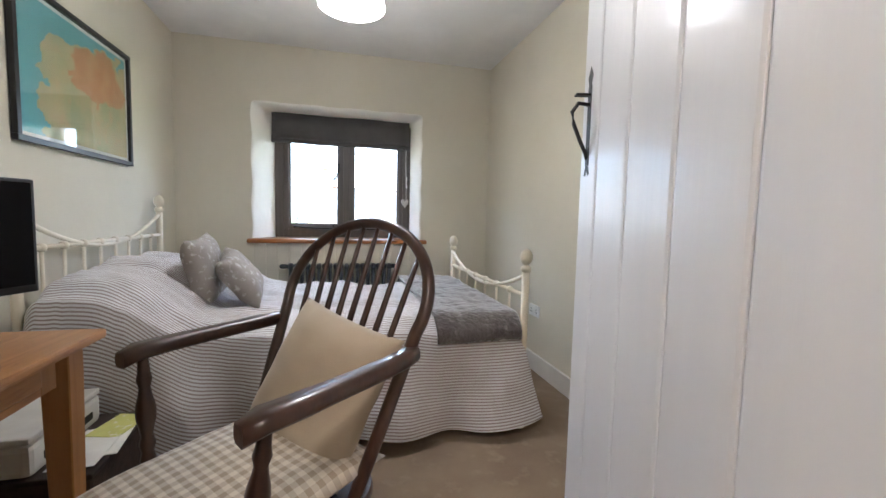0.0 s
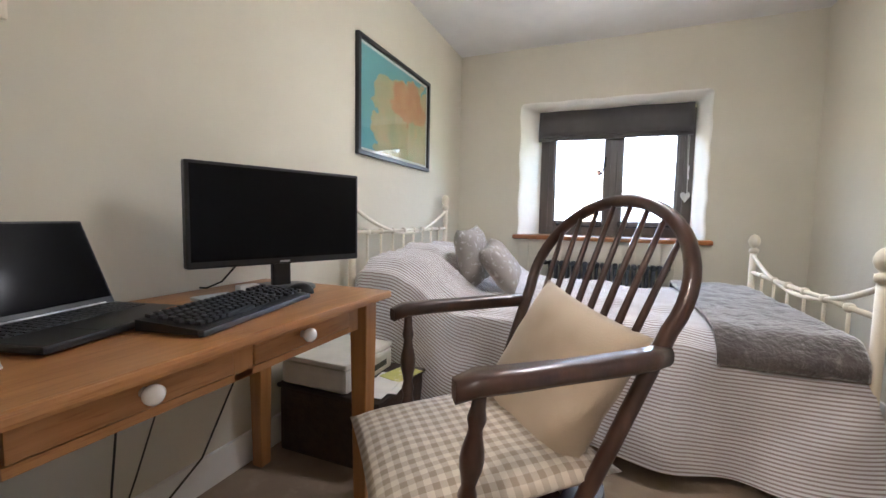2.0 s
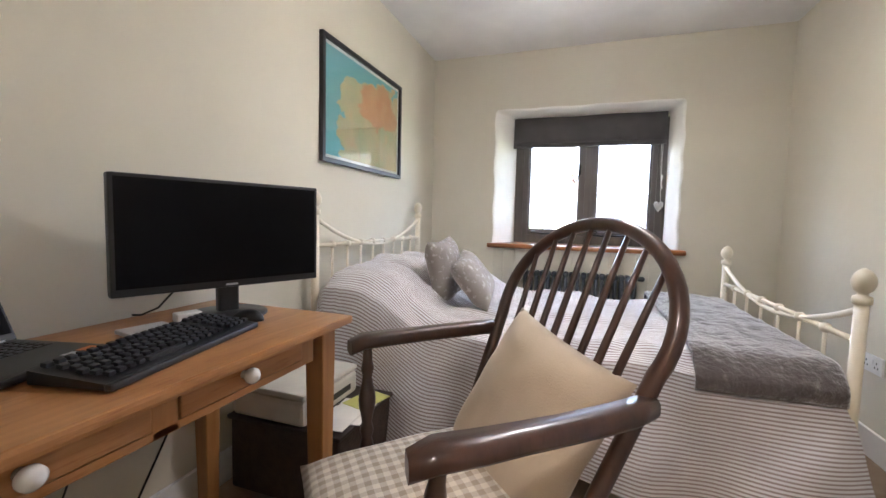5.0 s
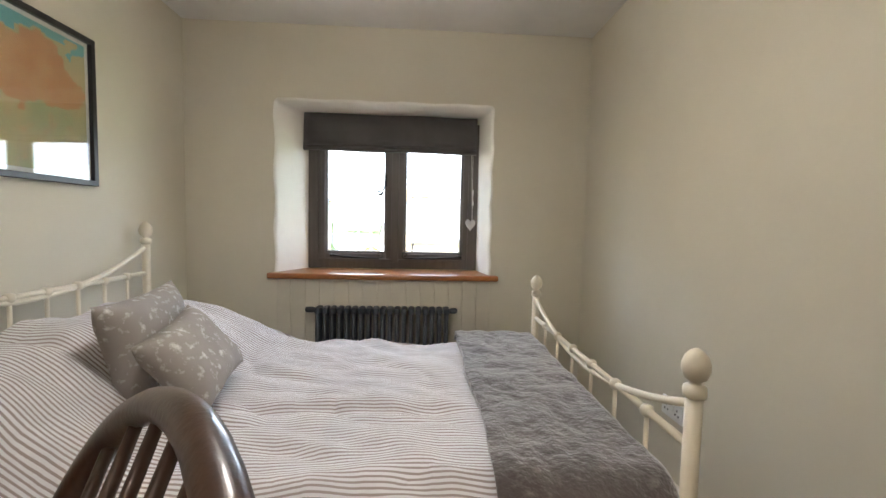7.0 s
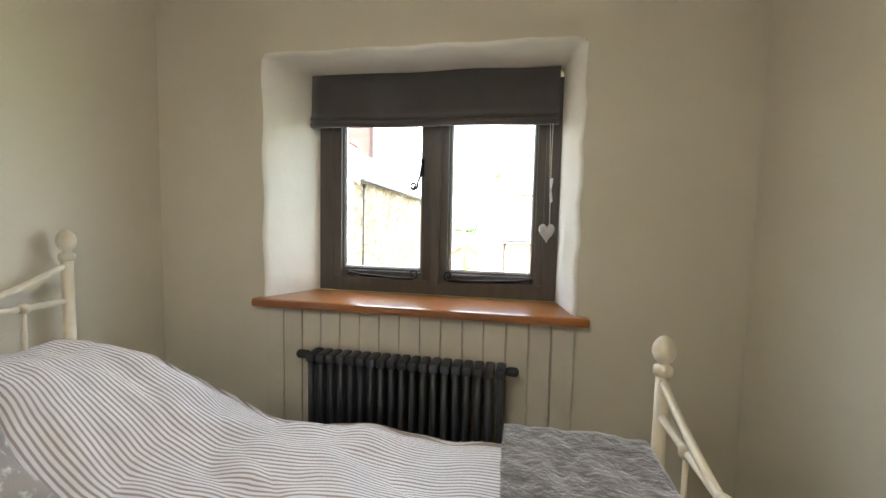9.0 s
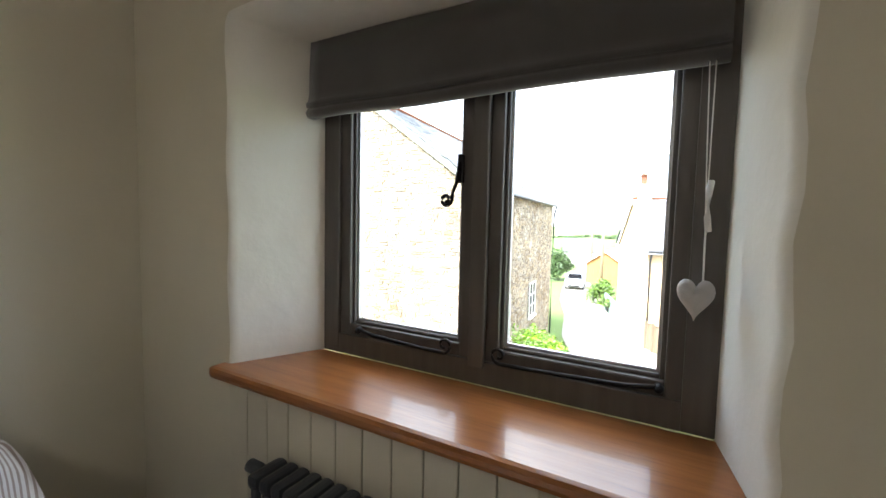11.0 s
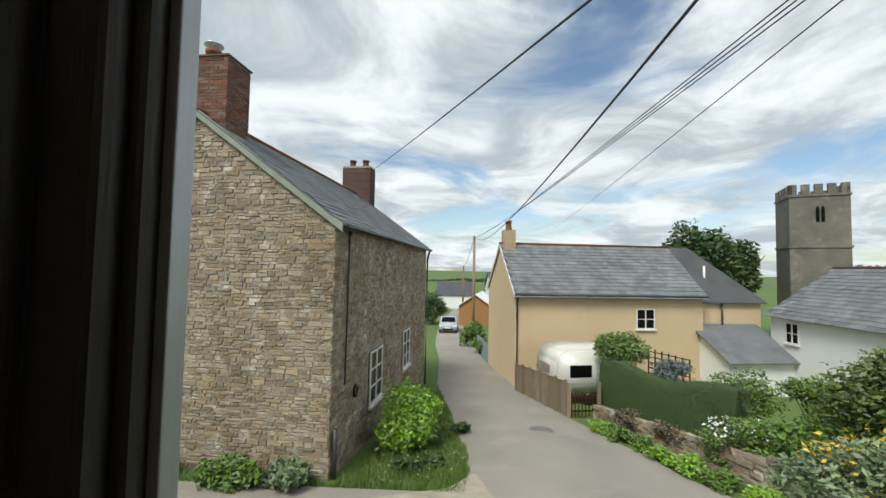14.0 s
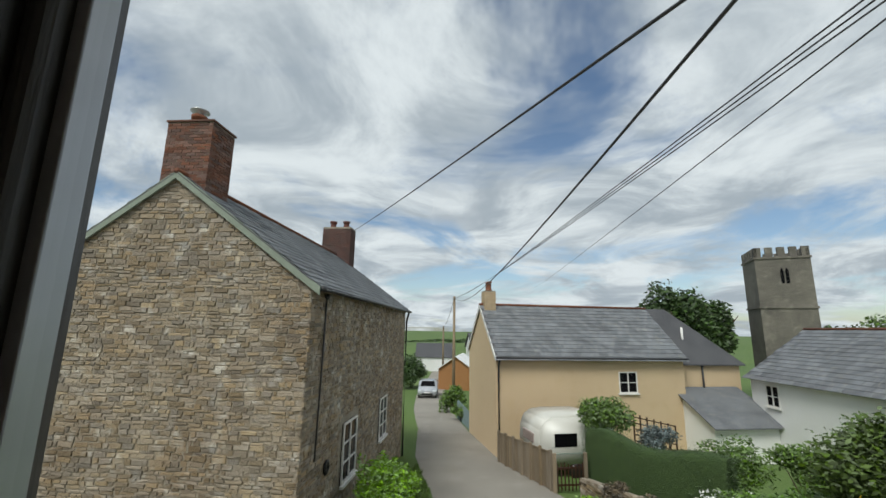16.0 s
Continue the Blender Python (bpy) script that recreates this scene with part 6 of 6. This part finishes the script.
# caravan
van = thing("caravan", "white touring caravan parked behind the fence", "caravan")
vm = pose(3.75, 18.2, gz(18.2) + 0.02, 0, 0, 20) @ Matrix.Diagonal((1, 1, 0.93, 1))
CARA = mat("off_white_caravan_shell", (0.62, 0.61, 0.56), (0.56, 0.55, 0.50), scale=2, rough=0.35, bump=0.03)
side = [(-1.35, 0.5), (1.6, 0.5), (1.72, 1.2), (1.60, 1.9), (1.30, 2.28), (0.8, 2.42), (-0.8, 2.42), (-1.25, 2.30), (-1.5, 1.9), (-1.55, 1.1)]
bm = prism([Vector((x, -1.0, z)) for x, z in side], (0, 2.0, 0))
bmesh.ops.bevel(bm, geom=list(bm.edges), offset=0.10, segments=3, affect="EDGES")
bm.transform(vm)
part("shell", smooth(bm), CARA, van)
bm = box(-1.56, -1.48, -0.55, 0.55, 1.30, 1.68, 0.03); bm.transform(vm)
part("end_window", bm, mat("curtained_caravan_glass", (0.30, 0.22, 0.20), (0.42, 0.36, 0.33), scale=5, rough=0.15, bump=0), van)
bm = box(-0.9, 0.0, -1.012, -0.99, 1.25, 1.75, 0.0); bm.transform(vm)
part("side_window", bm, SCREEN, van)
bm = box(-1.2, 1.5, -1.008, -0.99, 0.98, 1.02); bm.transform(vm)
part("trim_strip", bm, mat("grey_green_trim", (0.3, 0.36, 0.32), scale=8, rough=0.5), van)
for sy in (-0.92, 0.92):
    wh = part("wheel", lathe([(0.001, -0.09), (0.18, -0.09), (0.30, -0.07), (0.32, 0), (0.30, 0.07), (0.18, 0.09), (0.001, 0.09)], vm @ pose(0, sy, 0.32, 90), 20), BLACK_PLASTIC, van)
for sx in (-1.2, 1.3):
    bm = box(sx - 0.03, sx + 0.03, -0.8, -0.74, 0.0, 0.55); bm.transform(vm)
    part("corner_steady", bm, IRON, van)

# trellis
tr = thing("trellis", "brown wooden trellis panel in the garden", "trellis")
tm, tl = wall_frame((6.5, 18.6), (7.9, 18.2))
for k in range(7):
    p = tm @ Vector((tl * k / 6, 0, 0))
    part("upright", prism([p + Vector((a, b, gz(18.5))) for a, b in ((-0.025, -0.02), (0.025, -0.02), (0.025, 0.02), (-0.025, 0.02))], (0, 0, 2.25 - 0.3 * k / 6)), DARK_WOOD, tr)
for k in range(6):
    z = gz(18.5) + 1.0 + 0.22 * k
    part("crossbar", prism([tm @ Vector((0, -0.02, z)), tm @ Vector((tl, -0.02, z - 0.2)), tm @ Vector((tl, -0.02, z - 0.16)), tm @ Vector((0, -0.02, z + 0.04))], (0, -0.02, 0)), DARK_WOOD, tr)

shrub("bank_hedge", "tall dense green hedge behind the garden bank", "hedge", (-22.5, 14.5, -1.6), (4.5, 1.2, 1.7), 18, 8000, 0.12, LEAF_MID, 215)
shrub("bank_hedge", "tall dense green hedge behind the garden bank", "hedge", (-30.0, 15.5, -1.4), (4.5, 1.2, 2.0), 18, 7000, 0.13, LEAF_DARK, 216)

# poles and wires
def pole(name, x, y, top, r):
    ob = thing(name, "grey wooden utility pole beside the lane", "utility pole", group="poles along the lane")
    part("shaft", tube([(x, y, gz(y) - 0.1), (x, y, top)], r, 10, [r * 1.2, r * 0.85]), WOOD_GREY, ob)
    part("insulator", lathe([(0.05, 0), (0.06, 0.05), (0.03, 0.12)], Matrix.Translation((x, y - r - 0.05, top - 0.3)), 8), DARK_PIPE, ob)
    return ob


PX, PY, PT = -2.75, 33.2, 4.1
pole("utility_pole", PX, PY, PT, 0.11)
pole("utility_pole", -8.2, 62.0, 1.9, 0.14)


def wire(a, b, sag, r, n=24):
    pts = [Vector(a).lerp(Vector(b), i / n) - Vector((0, 0, sag * 4 * (i / n) * (1 - i / n))) for i in range(n + 1)]
    tagged(part("overhead_wire", tube(pts, r, 6), DARK_PIPE), "thin dark overhead wire crossing above the lane", "wire", "overhead wires")


def beyond(p, q, f):
    """Point past q on the line from p."""
    return tuple(p[i] + (q[i] - p[i]) * f for i in range(3))


ctop = md @ Vector((LS - 0.45, LG / 2 - 0.4, RIDGE + 1.1))
wire(tuple(ctop), beyond(tuple(ctop), (2.0, 2.5, 2.97), 1.12), 0.06, 0.009)
wire((PX, PY, PT - 0.1), beyond((PX, PY, PT - 0.1), (2.57, 2.5, 3.08), 1.06), 0.75, 0.011)
for o in (0, 0.14, 0.28):
    wire((PX - 0.2, PY, PT - 0.25 + o * 0.4), beyond((PX, PY, PT), (3.02 + o * 0.35, 2.5, 2.93), 1.06), 0.25, 0.0045)
wire((4.1, 45.0, 5.9), beyond((4.1, 45.0, 5.9), (3.256, 2.5, 2.86), 1.04), 0.1, 0.0045)
wire((PX, PY, PT - 0.1), (-8.2, 62.0, 1.8), 0.5, 0.02)

# end of the lane: car, shed, far roofs, hedges
car = thing("parked_car", "silver hatchback parked facing up the lane", "car")
cm = pose(-6.15, 40.5, gz(40.5) + 0.07, 0, 0, 8)
CARP = mat("silver_car_paint", (0.55, 0.57, 0.60), scale=3, rough=0.25, metal=0.3, bump=0, coat=0.6)
prof = [(-2.0, 0.3), (-2.05, 0.65), (-1.95, 0.85), (-1.0, 0.98), (-0.35, 1.42), (1.1, 1.46), (1.75, 1.0), (1.95, 0.9), (1.95, 0.3)]
bm = prism([Vector((-0.86, y, z)) for y, z in prof], (1.72, 0, 0))
bmesh.ops.bevel(bm, geom=list(bm.edges), offset=0.09, segments=2, affect="EDGES")
bm.transform(cm)
part("body", smooth(bm), CARP, car)
bm = prism([Vector((-0.68, -0.98, 1.0)), Vector((0.68, -0.98, 1.0)), Vector((0.58, -0.42, 1.40)), Vector((-0.58, -0.42, 1.40))], (0, -0.05, 0.02)); bm.transform(cm)
part("windscreen", bm, SCREEN, car)
for sx in (-1, 1):
    bm = box(sx * 0.66 - 0.14, sx * 0.66 + 0.14, -2.06, -1.98, 0.66, 0.80, 0.02); bm.transform(cm)
    part("headlight", bm, mat("headlamp_lens", (0.75, 0.77, 0.8), scale=9, rough=0.1, bump=0), car)
    for yy in (-1.25, 1.25):
        part("wheel", lathe([(0.001, -0.1), (0.2, -0.1), (0.29, -0.08), (0.31, 0), (0.29, 0.08), (0.2, 0.1), (0.001, 0.1)], cm @ pose(sx * 0.78, yy, 0.31, 0, 90, 0), 18), BLACK_PLASTIC, car)
bm = box(-0.5, 0.5, -2.075, -2.0, 0.36, 0.52, 0.02); bm.transform(cm)
part("grille", bm, BLACK_PLASTIC, car)
bm = box(-0.26, 0.26, -2.085, -2.06, 0.53, 0.63); bm.transform(cm)
part("number_plate", bm, WHITE_PLASTIC, car)


def hut(name, label, a, b, D, h, hr, wall_m, roof_m, ridge_front=False):
    ob = thing(name, label, "building")
    m, L = wall_frame(a, b)
    if ridge_front:
        m = m @ Matrix.Translation((L, 0, 0)) @ pose(0, 0, 0, 0, 0, 90); L, D = D, L
    g = gz(a[1]) - 0.6
    solid_house(ob, m, L, D, g, g + h + 0.6, g + hr + 0.6, wall_m)
    for s in (0, 1):
        y0, y1 = (-0.2, D / 2) if s == 0 else (D + 0.2, D / 2)
        part("roof", prism([m @ Vector((-0.25, y0, g + h + 0.5)), m @ Vector((L + 0.25, y0, g + h + 0.5)), m @ Vector((L + 0.25, y1, g + hr + 0.62)), m @ Vector((-0.25, y1, g + hr + 0.62))], (0, 0, 0.08)), roof_m, ob)
    return ob, m


hut("timber_garage", "orange-brown timber garage with white gable", (-6.2, 46.5), (-2.4, 46.5), 7, 2.2, 3.5, mat("orange_cedar", (0.36, 0.17, 0.06), (0.28, 0.13, 0.045), scale=3, rough=0.7, stretch=(1, 1, 6)), WHITE_RENDER, True)
hut("far_bungalow", "low white bungalow with dark roof down the lane", (-14.5, 72), (-8.0, 73), 7, 2.4, 4.6, WHITE_RENDER, SLATE_DARK)
hut("far_house", "dark-roofed house beyond the garage", (-4.0, 64), (4, 66), 7, 4.2, 6.4, WHITE_RENDER, SLATE_DARK)
shrub("lane_hedge", "rounded green hedge beside the lane", "hedge", (-2.55, 31.5, -3.55), (0.9, 1.6, 1.0), 12, 3600, 0.10, LEAF_MID, 120)
shrub("lane_hedge", "green shrub beside the cottage fence", "hedge", (-1.5, 28.3, -3.8), (0.7, 1.0, 0.6), 9, 2000, 0.09, LEAF_MID, 121)
shrub("lane_hedge", "dark green hedge behind the parked car", "hedge", (-9.3, 47, -3.6), (1.7, 2.2, 1.9), 12, 3500, 0.16, LEAF_DARK, 122)
lf = thing("lane_fence", "low wooden slatted fence beside the lane", "fence")
lm, ll = wall_frame((-1.9, 29.5), (-0.75, 25.6))
for k in range(16):
    p = lm @ Vector((ll * k / 15, 0, 0))
    part("slat", prism([p + Vector((a, b, gz(27.5) - 0.1)) for a, b in ((-0.07, -0.02), (0.07, -0.02), (0.07, 0.02), (-0.07, 0.02))], (0, 0, 1.15)), mat("blue_grey_fence", (0.2, 0.27, 0.28), scale=4, rough=0.8) if k == 0 else bpy.data.materials["blue_grey_fence"], lf)

# trees round the church and up the garden
tree("church_tree", "broad dark green tree beside the church tower", 19.4, 47.5, 11.8, 4.4, 16, 9000, 0.26, LEAF_DARK, 201, -5.2)
tree("church_tree", "broad dark green tree beside the church tower", 23.4, 49.5, 10.8, 3.4, 14, 7000, 0.26, LEAF_DARK, 202, -5.2)
tree("far_tree", "dark green tree beyond the white cottage", 36.5, 50.0, 8.2, 2.6, 10, 3500, 0.26, LEAF_DARK, 203, -5.2)
tree("far_tree", "dark green tree beyond the white cottage", 41.5, 50.0, 9.5, 4.0, 12, 4500, 0.26, LEAF_MID, 204, -5.2)
tree("garden_tree_far", "tall pale green tree behind the garden wall", -29.5, 18.5, 8.6, 4.2, 16, 8000, 0.20, leaf_mat("yellow_green_leaves", (0.17, 0.24, 0.06)), 205)
tree("garden_tree_far", "dense green tree in the garden", -24.5, 16.0, 5.4, 3.0, 14, 6500, 0.14, LEAF_MID, 206)
shrub("red_maple", "dark red maple bush above the garden bank", "shrub", (-19.0, 12.6, -0.95), (2.4, 1.2, 0.8), 14, 5500, 0.10, LEAF_RED, 207)
shrub("bank_shrub", "green shrubs along the garden bank", "shrub", (-18.2, 11.6, -1.8), (3.2, 0.9, 0.65), 16, 7000, 0.10, LEAF_MID, 208)
rubble_wall("bank_wall", "mossy stone retaining wall along the garden bank", [(-25.0, 10.9), (-18, 10.6), (-11.0, 10.3)], 0.75, 9)
shrub("hydrangea_shrub", "broad-leaved green shrub at the house corner", "shrub", (-8.0, 6.55, -2.55), (0.9, 0.5, 0.42), 9, 1500, 0.11, LEAF_GREY, 209)
blades("bank_grass", "rough grass on the bank beside the lane", [(-22, -8.9, 6.9, 10.2)], 9000, 0.22, BLADE, 8, lambda x, y: True)
leaves("field_hedges", [(-60 + i * 13 + 20 * math.sin(i * 2.1), 480 + 110 * math.sin(i * 1.3), gz(480) + 1 + 9 * noise.noise(Vector(((-60 + i * 13) / 260, 480 / 260, 0))), 12, 3, 2.2) for i in range(10)] + [(-150 + 6 * i, 330 + 22 * i, gz(330 + 22 * i) + 1.5, 7, 7, 2.0) for i in range(12)], 5000, 1.4, LEAF_DARK, None, "stuff", "dark hedgerows dividing the far fields")
tagged(bpy.data.objects["field_hedges"], category="hedge")
